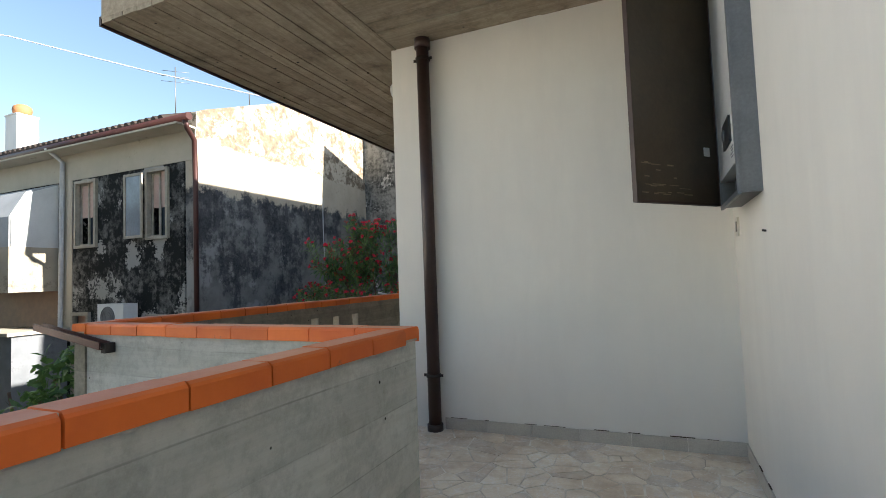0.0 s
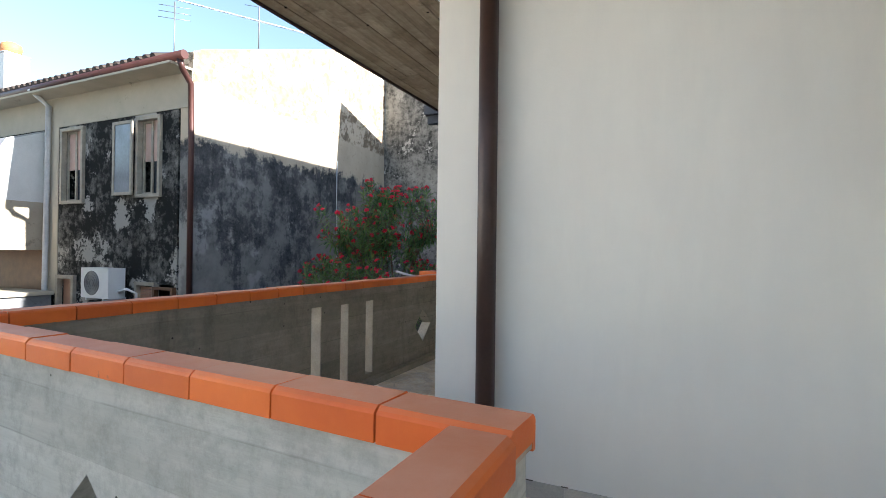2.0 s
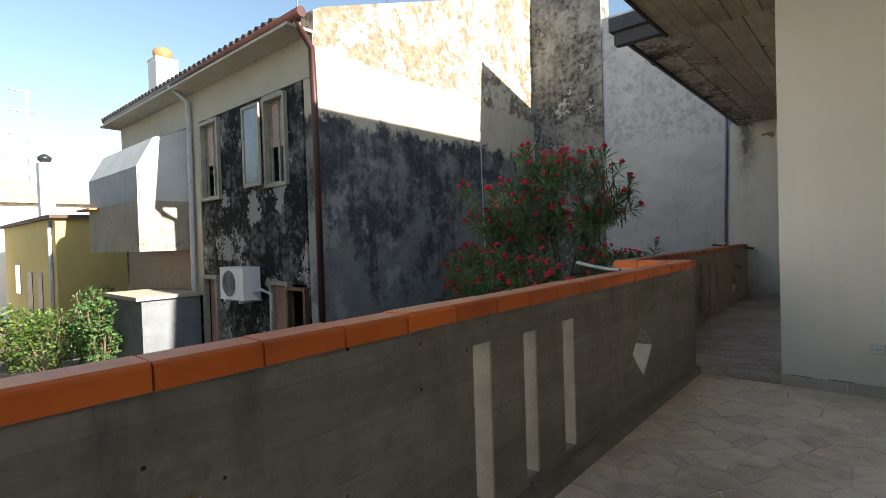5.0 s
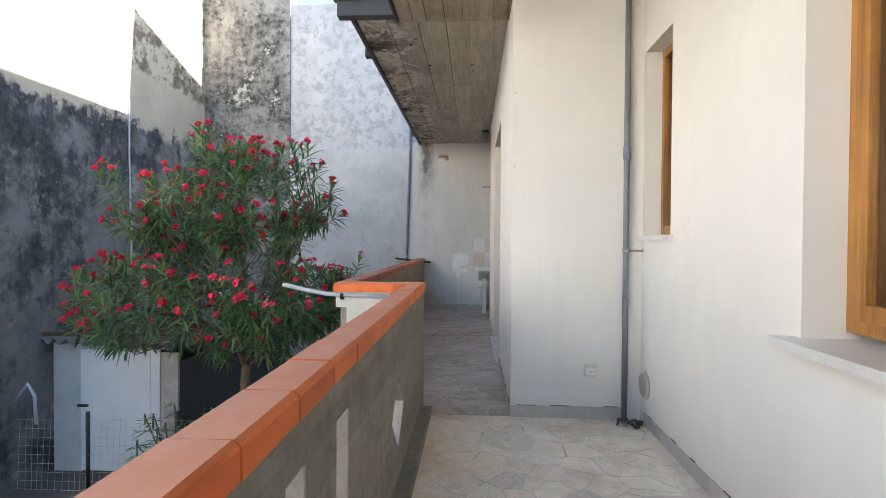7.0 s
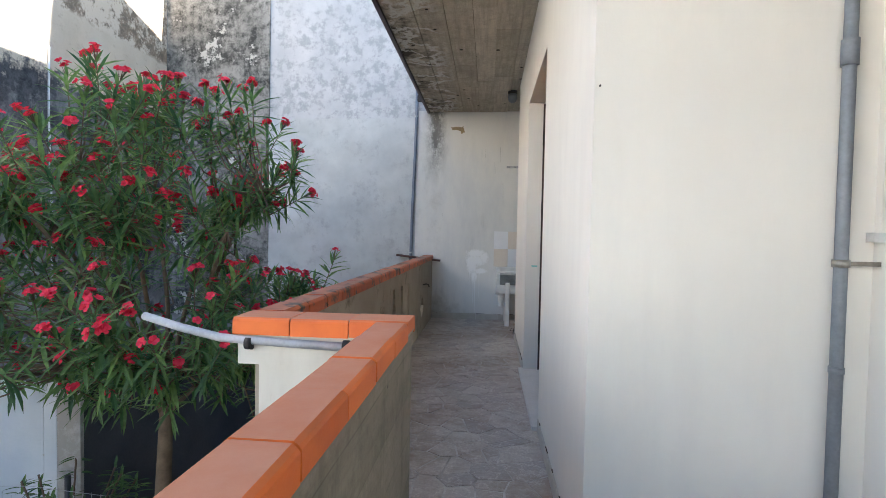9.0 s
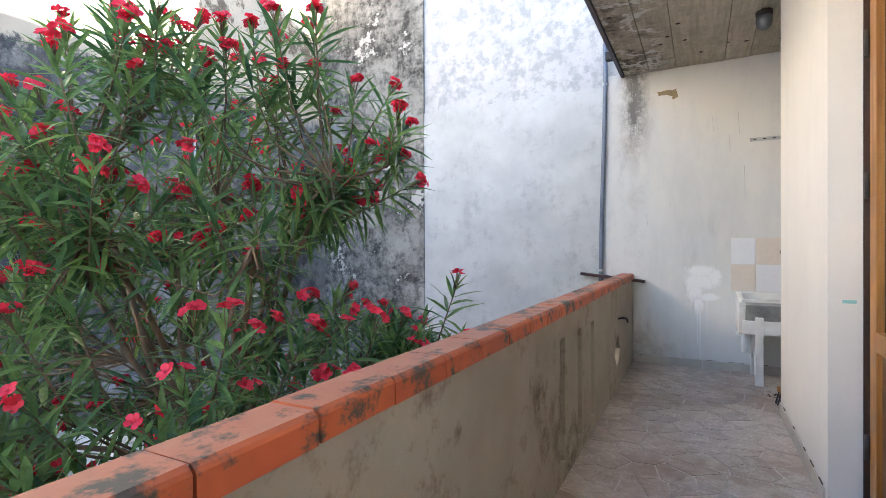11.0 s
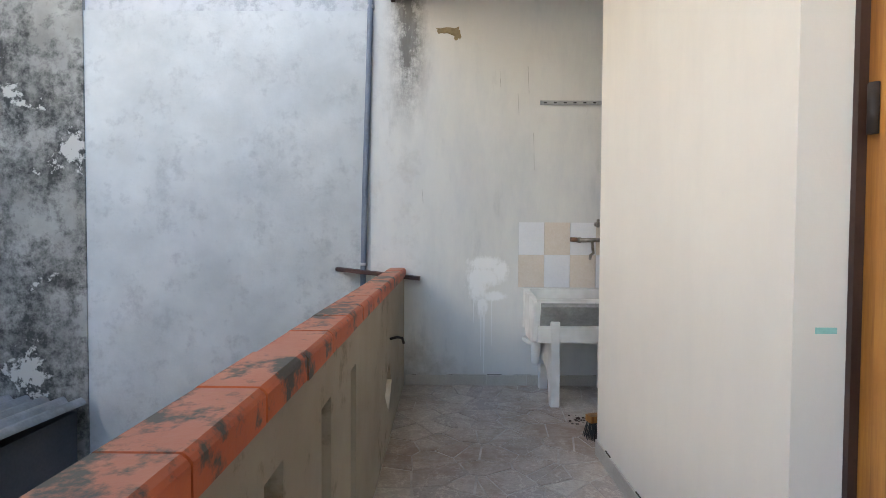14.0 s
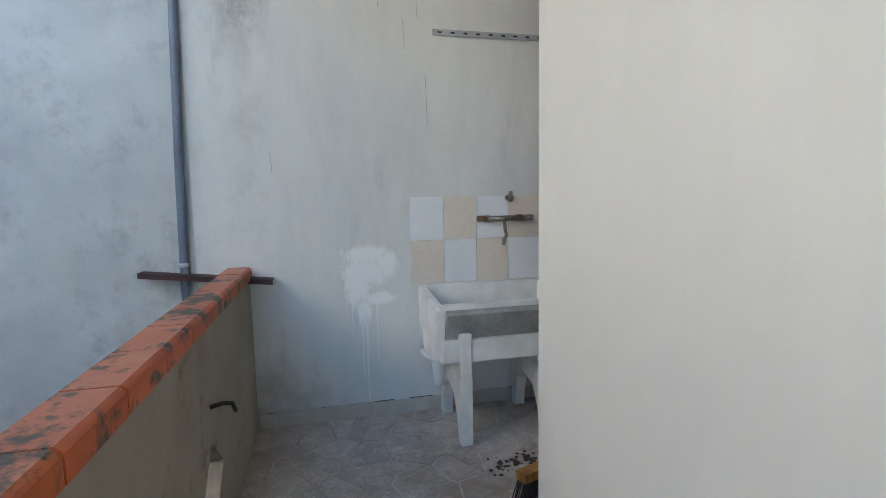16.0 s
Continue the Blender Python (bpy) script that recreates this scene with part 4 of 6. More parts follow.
sw = empty("switch_plate", -0.19, 4.86, 1.42, "small cream switch plate on the plaster", "switch")
under(sw, "plate", soft(boxm(-0.192, -0.18, 4.82, 4.90, 1.36, 1.47), 0.003), M_SOCKET)
under(sw, "rocker", boxm(-0.196, -0.191, 4.84, 4.88, 1.385, 1.445), M_CHROME)
tagged(mesh_object("wall_nail", tubem([(-0.18, 4.05, 1.335), (-0.197, 4.05, 1.338)], 0.005, 8), M_DARKMETAL), "rusty nail in the plastered wall", "nail")
lamp = empty("wall_lamp", -2.66, 5.33, 2.86, "white round bulkhead lamp at the wall's corner", "lamp")
bm = bmesh.new()
tube(bm, [(-2.725, 5.33 + 0.055 * math.cos(a), 2.86 + 0.055 * math.sin(a)) for a in [k * math.tau / 16 for k in range(17)]], 0.012, 8, False)
under(lamp, "ring", bm, M_WHITEMETAL)
under(lamp, "base", tubem([(-2.60, 5.33, 2.86), (-2.722, 5.33, 2.86)], 0.045, 20), M_SOCKET)


# ---- windows and pipes of the long terrace ----
win = empty("window_1", -2.26, 8.48, 1.33, "narrow varnished pine window with a net curtain", "window", kind="structure")
bm = bmesh.new()
frame_bars(bm, "x", 8.24, 8.72, 1.345, 2.64, -2.262, -2.205, 0.02)
under(win, "window_frame", bm, M_WOOD)
bm = bmesh.new()
frame_bars(bm, "x", 8.26, 8.70, 1.365, 2.62, -2.268, -2.215, 0.038)
under(win, "casement", bm, M_WOOD)
pane = under(win, "pane", boxm(-2.242, -2.238, 8.29, 8.67, 1.395, 2.59), M_GLASS)
pane.visible_shadow = False
bm = bmesh.new()
prev = None
for i in range(41):
    y = 8.28 + 0.40 * i / 40
    x = -2.10 + 0.014 * math.sin(i * 1.9)
    pair = (bm.verts.new((x, y, 1.38)), bm.verts.new((x, y, 2.62)))
    if prev:
        bm.faces.new((prev[0], pair[0], pair[1], prev[1])).smooth = True
    prev = pair
under(win, "curtain", bm, M_CURTAIN)
under(win, "window_sill", soft(boxm(-2.41, -2.15, 8.20, 8.745, 1.30, 1.332), 0.004), M_MARBLE)
win = empty("window_2", -2.26, 6.3, 0.93, "wide pine window with a projecting pale marble sill", "window", kind="structure")
bm = bmesh.new()
frame_bars(bm, "x", 5.60, 7.00, 0.96, 2.64, -2.22, -2.15, 0.05, (6.3,))
under(win, "window_frame", bm, M_WOOD)
for y0, y1 in ((5.65, 6.27), (6.33, 6.95)):
    bm = bmesh.new()
    frame_bars(bm, "x", y0, y1, 1.01, 2.59, -2.235, -2.165, 0.06)
    under(win, "casement", bm, M_WOOD)
    pane = under(win, "pane", boxm(-2.202, -2.198, y0 + 0.05, y1 - 0.05, 1.06, 2.54), M_GLASS)
    pane.visible_shadow = False
under(win, "window_sill", soft(boxm(-2.47, -2.15, 5.55, 7.05, 0.895, 0.932), 0.005), M_MARBLE)

gp = empty("grey_drainpipe", -2.507, 8.69, 0.0, "grey plastic drainpipe standing in the wall corner", "drainpipe")
under(gp, "pipe", tubem([(-2.507, 8.712, 0.0), (-2.507, 8.712, 1.5), (-2.507, 8.712, 3.1)], 0.0205, 16), M_GREYPIPE)
under(gp, "coupling", tubem([(-2.507, 8.712, 1.88), (-2.507, 8.712, 1.965)], 0.026, 16), M_GREYPIPE)
under(gp, "coupling", tubem([(-2.507, 8.712, 0.86), (-2.507, 8.712, 0.88)], 0.0235, 16), M_GREYPIPE)
bm = tubem([(-2.507, 8.712, 1.215), (-2.507, 8.712, 1.24)], 0.026, 16)
box(bm, -2.51, -2.385, 8.707, 8.717, 1.22, 1.235)
under(gp, "clamp", bm, M_CHROME)
sk = empty("wall_socket", -2.745, 8.73, 0.355, "cream surface-mounted power socket box", "socket")
under(sk, "box", soft(boxm(-2.787, -2.703, 8.70, 8.75, 0.318, 0.394), 0.006), M_SOCKET)
under(sk, "face", soft(boxm(-2.775, -2.715, 8.694, 8.702, 0.332, 0.380), 0.003), M_WHITEMETAL)
for x in (-2.76, -2.745, -2.73):
    under(sk, "hole", tubem([(x, 8.695, 0.356), (x, 8.692, 0.356)], 0.004, 8), M_BLACK)
vt = empty("round_vent", -2.39, 8.66, 0.28, "cream round ventilation cover on the wall", "vent")
under(vt, "cover", tubem([(-2.38, 8.65, 0.28), (-2.40, 8.65, 0.28)], 0.095, 28, 0.085), M_VENT)
for k in range(-3, 4):
    h = math.sqrt(0.07 ** 2 - (k * 0.02) ** 2)
    under(vt, "slot", boxm(-2.4015, -2.3985, 8.65 - h, 8.65 + h, 0.277 + k * 0.02, 0.283 + k * 0.02), M_GREYPIPE)
gr = empty("wall_grille", -2.39, 6.55, 0.22, "small brown metal ventilation grille near the floor", "vent")
under(gr, "rim", boxm(-2.392, -2.38, 6.46, 6.64, 0.13, 0.31), M_BROWN)
for k in range(6):
    under(gr, "slat", boxm(-2.398, -2.391, 6.475, 6.625, 0.145 + k * 0.027, 0.157 + k * 0.027), M_DARKMETAL)
bm = bmesh.new()
rnd = random.Random(9)
for i in range(70):
    x, y = -2.47 + rnd.gauss(0, 0.05), 8.62 + rnd.gauss(0, 0.05)
    if y > 8.73 or x > -2.4:
        continue
    s = rnd.uniform(0.008, 0.022)
    m = pose(x, y, rnd.uniform(0.004, 0.03), rnd.uniform(-40, 40), rnd.uniform(-40, 40), rnd.uniform(0, 360))
    v = [bm.verts.new(m @ Vector(c)) for c in ((-s, -s * 0.5, 0), (s, -s * 0.4, 0), (s * 0.7, s * 0.5, 0.004), (-s, s * 0.4, 0))]
    bm.faces.new(v)
tagged(mesh_object("dry_leaves", bm, M_DIRT), "dry brown leaf litter at the foot of the pipe", "leaves", kind="stuff")
for x, y, z in ((-3.30, 8.745, 2.37), (-3.30, 8.745, 1.83)):
    tagged(mesh_object("wall_nail", tubem([(x, 8.75, z), (x, 8.741, z)], 0.0035, 8), M_DARKMETAL), "small rusty nail at the wall edge", "nail", "nails of the projecting wall")


# ---- walkway ----
dr = empty("door_1", -3.12, 11.0, 0.0, "varnished pine balcony door set back in the wall", "door", kind="structure")
bm = boxm(-3.16, -3.08, 10.30, 10.36, 0.03, 2.54)
box(bm, -3.16, -3.08, 11.65, 11.71, 0.03, 2.54)
box(bm, -3.16, -3.08, 10.36, 11.65, 2.48, 2.54)
under(dr, "door_frame", bm, M_WOOD)
# brown strip painting the shadow line at the frame's edge
under(dr, "seal", boxm(-3.185, -3.161, 11.692, 11.7085, 0.03, 2.53), M_BROWN, "dark strip for the frame edge's shadow")
for y0, y1 in ((10.37, 11.0), (11.01, 11.64)):
    bm = bmesh.new()
    frame_bars(bm, "x", y0, y1, 0.05, 2.47, -3.175, -3.115, 0.09, (), (0.85,))
    leaf = under(dr, "leaf", bm, M_WOOD)
    bm = boxm(-3.155, -3.135, y0 + 0.08, y1 - 0.08, 0.13, 0.81)
    under(dr, "panel", bm, M_WOODDARK)
    pane = under(dr, "pane", boxm(-3.147, -3.143, y0 + 0.08, y1 - 0.08, 0.89, 2.39), M_DARKGLASS)
for z in (0.35, 1.55, 2.2):
    under(dr, "hinge", tubem([(-3.18, 11.655, z - 0.06), (-3.18, 11.655, z + 0.06)], 0.012, 10), M_DARKMETAL)
bm = boxm(-3.205, -3.185, 10.90, 10.925, 0.98, 1.10)
under(dr, "handle", soft(bm, 0.005), M_CHROME)
under(dr, "threshold", soft(boxm(-3.36, -3.05, 10.26, 11.75, -0.012, 0.028), 0.006), M_MARBLE)
tagged(mesh_object("chalk_mark", boxm(-3.262, -3.208, 11.7085, 11.71, 1.002, 1.018), M_TEAL), "faint teal chalk mark on the door reveal", "mark")
lp = empty("ceiling_lamp", -3.40, 13.5, 3.1, "old round bulkhead lamp under the soffit", "lamp")
under(lp, "base", tubem([(-3.40, 13.5, 3.16), (-3.40, 13.5, 3.12)], 0.06, 20), M_DARKMETAL)
under(lp, "glass", lathe([(0.055, 3.12), (0.06, 3.08), (0.05, 3.035), (0.02, 3.01)], -3.40, 13.5, 18), M_GREYSTEEL)

ep = empty("end_pipe", -4.84, 14.53, -1.6, "grey-blue plastic pipe clipped to the end wall", "pipe")
under(ep, "pipe", tubem([(-4.86, 14.55, -1.6), (-4.86, 14.55, 0.9), (-4.845, 14.545, 1.6), (-4.815, 14.54, 2.5), (-4.80, 14.54, 3.1), (-4.80, 14.54, 3.75)], 0.024, 12), M_BLUEPIPE)
for z in (3.08, 1.0):
    under(ep, "clip", tubem([(-4.80 if z > 2 else -4.858, 14.548, z - 0.012), (-4.80 if z > 2 else -4.858, 14.548, z + 0.012)], 0.031, 12), M_PALEPIPE)
br = empty("steel_bar", -4.72, 14.5, 0.91, "rusty dark steel angle bar over the parapet's end", "bar")
bm = bmesh.new()
prism(bm, [(-5.07, 0.946), (-4.39, 0.873), (-4.39, 0.902), (-5.07, 0.975)], "y", 14.47, 14.48)
under(br, "upright_flange", bm, M_RUST)
bm = bmesh.new()
prism(bm, [(-5.07, 0.971), (-4.39, 0.898), (-4.39, 0.902), (-5.07, 0.975)], "y", 14.48, 14.562)
under(br, "flat_flange", bm, M_RUST)
hk = mesh_object("iron_hook", tubem([(-4.51, 13.38, 0.63), (-4.47, 13.38, 0.64), (-4.44, 13.39, 0.635), (-4.43, 13.40, 0.60)], 0.008, 8), M_DARKMETAL)
tagged(hk, "rusty iron hook in the parapet", "hook")
for y in (10.3, 14.2):
    b = mesh_object("slab_bracket", boxm(-4.74, -4.637, y - 0.04, y + 0.04, 3.22, 3.30), M_DARKMETAL)
    tagged(b, "rusty steel bracket on the slab edge", "bracket", "brackets of the slab edge")

# tiled splashback: white and beige tiles turn about
splash = empty("splashback", -3.2, 14.56, 0.81, "splashback of white and beige wall tiles", "tiles", kind="structure")
TW, TH = 0.212, 0.268
for r in range(2):
    for c in range(6):
        x0 = -3.585 + c * TW
        bm = soft(boxm(x0 + 0.0015, x0 + TW - 0.0015, 14.556, 14.565, 0.815 + r * TH + 0.0015, 0.815 + (r + 1) * TH - 0.0015), 0.002, 1)
        under(splash, "tile", bm, M_TILEWHITE if (c + r) % 2 else M_TILEBEIGE)

sink = empty("wash_sink", -2.9, 14.3, 0.0, "worn cement laundry sink on two legs", "sink")
X0, X1 = -3.545, -2.72
bm = bmesh.new()
# back rim, side walls, sloped washboard front and floor, each with thickness
prism(bm, [(14.52, 0.49), (14.56, 0.49), (14.56, 0.81), (14.52, 0.81)], "x", X0, X1)
for xa, xb in ((X0, X0 + 0.05), (X1 - 0.05, X1)):
    prism(bm, [(14.03, 0.76), (14.03, 0.735), (14.10, 0.47), (14.17, 0.45), (14.40, 0.45), (14.52, 0.60), (14.52, 0.805)], "x", xa, xb)
under(sink, "basin", soft(bm, 0.008), M_SINK)
bm = bmesh.new()
prism(bm, [(14.00, 0.735), (14.05, 0.775), (14.10, 0.765), (14.13, 0.58), (14.08, 0.58)], "x", X0 + 0.05, X1 - 0.05)
under(sink, "front_slope", soft(bm, 0.006), M_SINKGREY, "rough grey worn front slope")
under(sink, "rim", soft(boxm(X0 + 0.02, X1, 14.02, 14.075, 0.758, 0.782), 0.009), M_SINK)
under(sink, "bottom", boxm(X0 + 0.05, X1 - 0.05, 14.10, 14.52, 0.47, 0.52), M_SINK)
under(sink, "apron", soft(boxm(X0 + 0.03, X1, 14.045, 14.10, 0.465, 0.585), 0.008), M_SINK)
for x0 in (-3.42, -2.94):
    bm = bmesh.new()
    pts = [(14.03, 0.0), (14.10, 0.0), (14.13, 0.13), (14.20, 0.24), (14.34, 0.27), (14.43, 0.20), (14.46, 0.10), (14.47, 0.0), (14.53, 0.0), (14.53, 0.465), (14.105, 0.465), (14.105, 0.62), (14.035, 0.62)]
    prism(bm, pts, "x", x0, x0 + 0.065)
    under(sink, "leg", soft(bm, 0.006), M_SINK)
tr = empty("drain_trap", -3.5, 14.33, 0.25, "white plastic drain trap under the sink", "pipe")
under(tr, "bottle", lathe([(0.028, 0.235), (0.036, 0.25), (0.037, 0.30), (0.04, 0.345), (0.04, 0.40), (0.03, 0.41), (0.022, 0.455)], -3.47, 14.36, 16), M_WHITEMETAL)
under(tr, "outlet", tubem([(-3.48, 14.37, 0.385), (-3.52, 14.45, 0.39), (-3.53, 14.565, 0.39)], 0.02, 10), M_WHITEMETAL)
tap = empty("wall_tap", -3.0, 14.5, 1.2, "tarnished two-handle wall mixer tap", "tap")
under(tap, "body", tubem([(-3.10, 14.49, 1.205), (-2.88, 14.49, 1.21)], 0.018, 12), M_CHROME)
under(tap, "spout", tubem([(-3.0, 14.49, 1.20), (-3.0, 14.47, 1.13), (-3.01, 14.42, 1.105), (-3.05, 14.36, 1.09), (-3.06, 14.34, 1.06)], 0.011, 10), M_CHROME)
for x in (-3.10, -2.88):
    under(tap, "inlet", tubem([(x, 14.556, 1.207), (x, 14.48, 1.207)], 0.022, 12), M_CHROME)
    under(tap, "knob", tubem([(x - 0.03, 14.47, 1.21), (x - 0.08, 14.46, 1.212)] if x < -3 else [(x + 0.02, 14.47, 1.21), (x + 0.06, 14.46, 1.21)], 0.019, 10), M_WOODDARK if x < -3 else M_CHROME)
vl = empty("stop_valve", -2.95, 14.5, 1.35, "small corroded stop valve on the wall", "valve")
under(vl, "body", tubem([(-2.95, 14.556, 1.335), (-2.95, 14.50, 1.335)], 0.020, 12), M_CHROME)
under(vl, "stem", tubem([(-2.95, 14.505, 1.31), (-2.95, 14.505, 1.375)], 0.012, 10), M_CHROME)
rl = empty("wall_rail", -3.0, 14.55, 2.32, "perforated steel hanging rail on the end wall", "rail")
bm = boxm(-3.42, -2.30, 14.55, 14.556, 2.305, 2.34)
under(rl, "strip", bm, M_TUBE)
for i in range(14):
    under(rl, "slot", boxm(-3.39 + i * 0.08, -3.365 + i * 0.08, 14.5485, 14.5505, 2.318, 2.328), M_BLACK)


def blob(name, pts, y, material, label, category, jitter, seed):
    """A thin irregular coat of paint on the end wall."""
    rnd = random.Random(seed)
    bm = bmesh.new()
    ring = []
    n = len(pts)
    for i in range(n):
        a, c = Vector(pts[i]), Vector(pts[(i + 1) % n])
        for k in range(6):
            p = a.lerp(c, k / 6)
            ring.append((p.x + rnd.uniform(-jitter, jitter), p.y + rnd.uniform(-jitter, jitter)))
    prism(bm, ring, "y", y - 0.0015, y + 0.002)
    return tagged(mesh_object(name, bm, material), label, category)


for k, (x, z0, z1, w) in enumerate(((-3.865, 0.10, 0.66, 0.010), (-3.80, 0.33, 0.70, 0.005), (-3.89, 0.24, 0.62, 0.008), (-3.95, 0.52, 0.72, 0.004))):
    blob("paint_drip", [(x - w, z1), (x + w, z1), (x + w * 0.5, z0), (x - w * 0.3, z0)], 14.5632 - k * 0.0007, M_WHITESTAIN, "run of white paint down the wall", "paint", 0.0008, int(x * 100) % 97)
blob("damp_stain", [(-4.27, 2.93), (-4.08, 2.93), (-4.07, 2.84), (-4.12, 2.83), (-4.13, 2.88), (-4.26, 2.88)], 14.565, M_OCHRE, "ochre damp stain on the end wall", "stain", 0.01, 7)

for x, z0, z1 in ((-3.60, 2.22, 2.40), (-3.47, 1.78, 2.08), (-3.75, 2.45, 2.60), (-3.52, 2.40, 2.62), (-4.38, 1.5, 1.62)):
    blob("wall_crack", [(x, z1), (x + 0.003, z1), (x + 0.012, z0), (x + 0.009, z0)], 14.5645, M_CRACK, "fine dark vertical crack in the plaster", "crack", 0.001, int(x * 100) % 89)

bro = empty("hand_broom", -3.2, 13.46, 0.0, "hand broom with a wooden block and black bristles", "broom")
m = pose(-3.25, 13.50, 0.0, 0, 0, 18)
bm = soft(boxm(-0.06, 0.25, -0.03, 0.03, 0.105, 0.145), 0.01)
bm.transform(m)
under(bro, "block", bm, M_WOOD)
bm = bmesh.new()
rnd = random.Random(4)
for i in range(170):
    x, y = rnd.uniform(-0.055, 0.245), rnd.uniform(-0.028, 0.028)
    tube(bm, [(x, y, 0.105), (x * 1.12 + rnd.gauss(0, 0.008) - 0.01, y * 1.9 + rnd.gauss(0, 0.008), 0.003)], 0.0028, 3, False)
bm.transform(m)
under(bro, "brush", bm, M_BLACK)
under(bro, "handle", tubem([(-3.05, 13.56, 0.14), (-3.0, 13.45, 0.5), (-2.97, 13.30, 1.15)], 0.012, 10), M_WOOD)
bm = bmesh.new()
rnd = random.Random(14)
for i in range(70):
    x, y = -3.12 + rnd.gauss(0, 0.12), 13.78 + rnd.gauss(0, 0.05)
    s = rnd.uniform(0.004, 0.013)
    box(bm, x - s, x + s, y - s * 0.7, y + s * 0.7, -0.001, s * rnd.uniform(0.3, 1.0))
tagged(mesh_object("dirt_heap", bm, M_DIRT), "swept heap of dark dirt by the broom", "dirt", kind="stuff")

# rusty gutter piece on the parapet's corner
rg = empty("rusty_gutter", -3.70, 3.42, 0.84, "rusty brown gutter piece fixed to the parapet corner", "gutter")
bm = bmesh.new()
prism(bm, [(-0.03, 0.0), (0.03, 0.0), (0.03, 0.045), (0.024, 0.045), (0.024, 0.006), (-0.024, 0.006), (-0.024, 0.045), (-0.03, 0.045)], "y", -0.36, 0.36)
bm.transform(pose(-4.05, 3.40, 0.875, 8.5, 0, 88))
under(rg, "channel", bm, M_COPPER)
under(rg, "bracket", boxm(-3.71, -3.67, 3.38, 3.44, 0.80, 0.86), M_DARKMETAL)

# tube through the short return
tb = empty("plastic_tube", -4.6, 8.75, 0.88, "pale grey plastic tube strapped under the coping", "pipe")
under(tb, "tube", tubem([(-4.13, 8.765, 0.865), (-4.45, 8.765, 0.875), (-4.70, 8.77, 0.885), (-4.88, 8.80, 0.912), (-5.06, 8.84, 0.945)], 0.0165, 14), M_TUBE)
for x in (-4.20, -4.58):
    under(tb, "strap", tubem([(x - 0.012, 8.765, 0.869), (x + 0.012, 8.765, 0.869)], 0.025, 12), M_DARKMETAL)


# ---- garden ----
def leaf_blade(bm, m, length, width, droop=0.25, cols=3):
    """A lance-shaped leaf of two rows of faces along its bent midrib."""
    rows = []
    for k in range(cols + 1):
        u = k / cols
        w = width * math.sin(math.pi * (0.12 + 0.86 * u)) * (1.0 if u < 1 else 0.1)
        z = -droop * length * u * u
        rows.append([bm.verts.new(m @ Vector((length * u, -w, z + w * 0.25))), bm.verts.new(m @ Vector((length * u, 0, z))), bm.verts.new(m @ Vector((length * u, w, z + w * 0.25)))])
    for a, c in zip(rows, rows[1:]):
        bm.faces.new((a[0], a[1], c[1], c[0]))
        bm.faces.new((a[1], a[2], c[2], c[1]))


def toward(p, d, twist):
    """A pose at p whose x axis points along d."""
    return Matrix.Translation(p) @ Vector(d).to_track_quat("X", "Z").to_matrix().to_4x4() @ pose(0, 0, 0, twist, 0, 0)


def petals(bm, p, d, size, rnd):
    for k in range(5):
        a = k * 72 + rnd.uniform(-12, 12)
        m = Matrix.Translation(p) @ Vector(d).to_track_quat("Z", "Y").to_matrix().to_4x4() @ pose(0, 0, 0, 0, -22 - rnd.uniform(0, 18), a)
        v = [bm.verts.new(m @ Vector(c)) for c in ((0.0, 0, 0), (size * 0.4, -size * 0.30, 0.003), (size * 0.75, -size * 0.42, 0.002), (size, -size * 0.25, -0.002), (size * 1.05, size * 0.05, -0.003), (size * 0.95, size * 0.32, -0.001), (size * 0.7, size * 0.42, 0.003), (size * 0.4, size * 0.28, 0.002))]
        bm.faces.new(v)


def spray(p, d, twigs, crown, rnd, length, whorls):
    """A leafy shoot: a thin stem along d that ends at p, with whorls of three leaves, the lower ones hanging."""
    side = d.orthogonal().normalized()
    turn = rnd.uniform(0, math.tau)
    for w in range(whorls):
        u = w / max(1, whorls - 1)
        q = p - d * length * (1 - u)
        lean = 1.75 - 1.25 * u
        size = (0.15 + 0.05 * math.sin(math.pi * u)) * rnd.uniform(0.85, 1.15) * (0.75 if u > 0.9 else 1.0)
        for k in range(3):
            a = turn + w * 1.05 + k * math.tau / 3 + rnd.uniform(-0.25, 0.25)
            s = Matrix.Rotation(a, 3, d) @ side
            e = lean + rnd.uniform(-0.25, 0.25)
            v = (d * math.cos(e) + s * math.sin(e) - Vector((0, 0, 0.25 * (1 - u)))).normalized()
            leaf_blade(crown, toward(q, v, rnd.uniform(-25, 25)), size, rnd.uniform(0.0095, 0.0145), rnd.uniform(0.05, 0.35))
    return p - d * length * 1.15


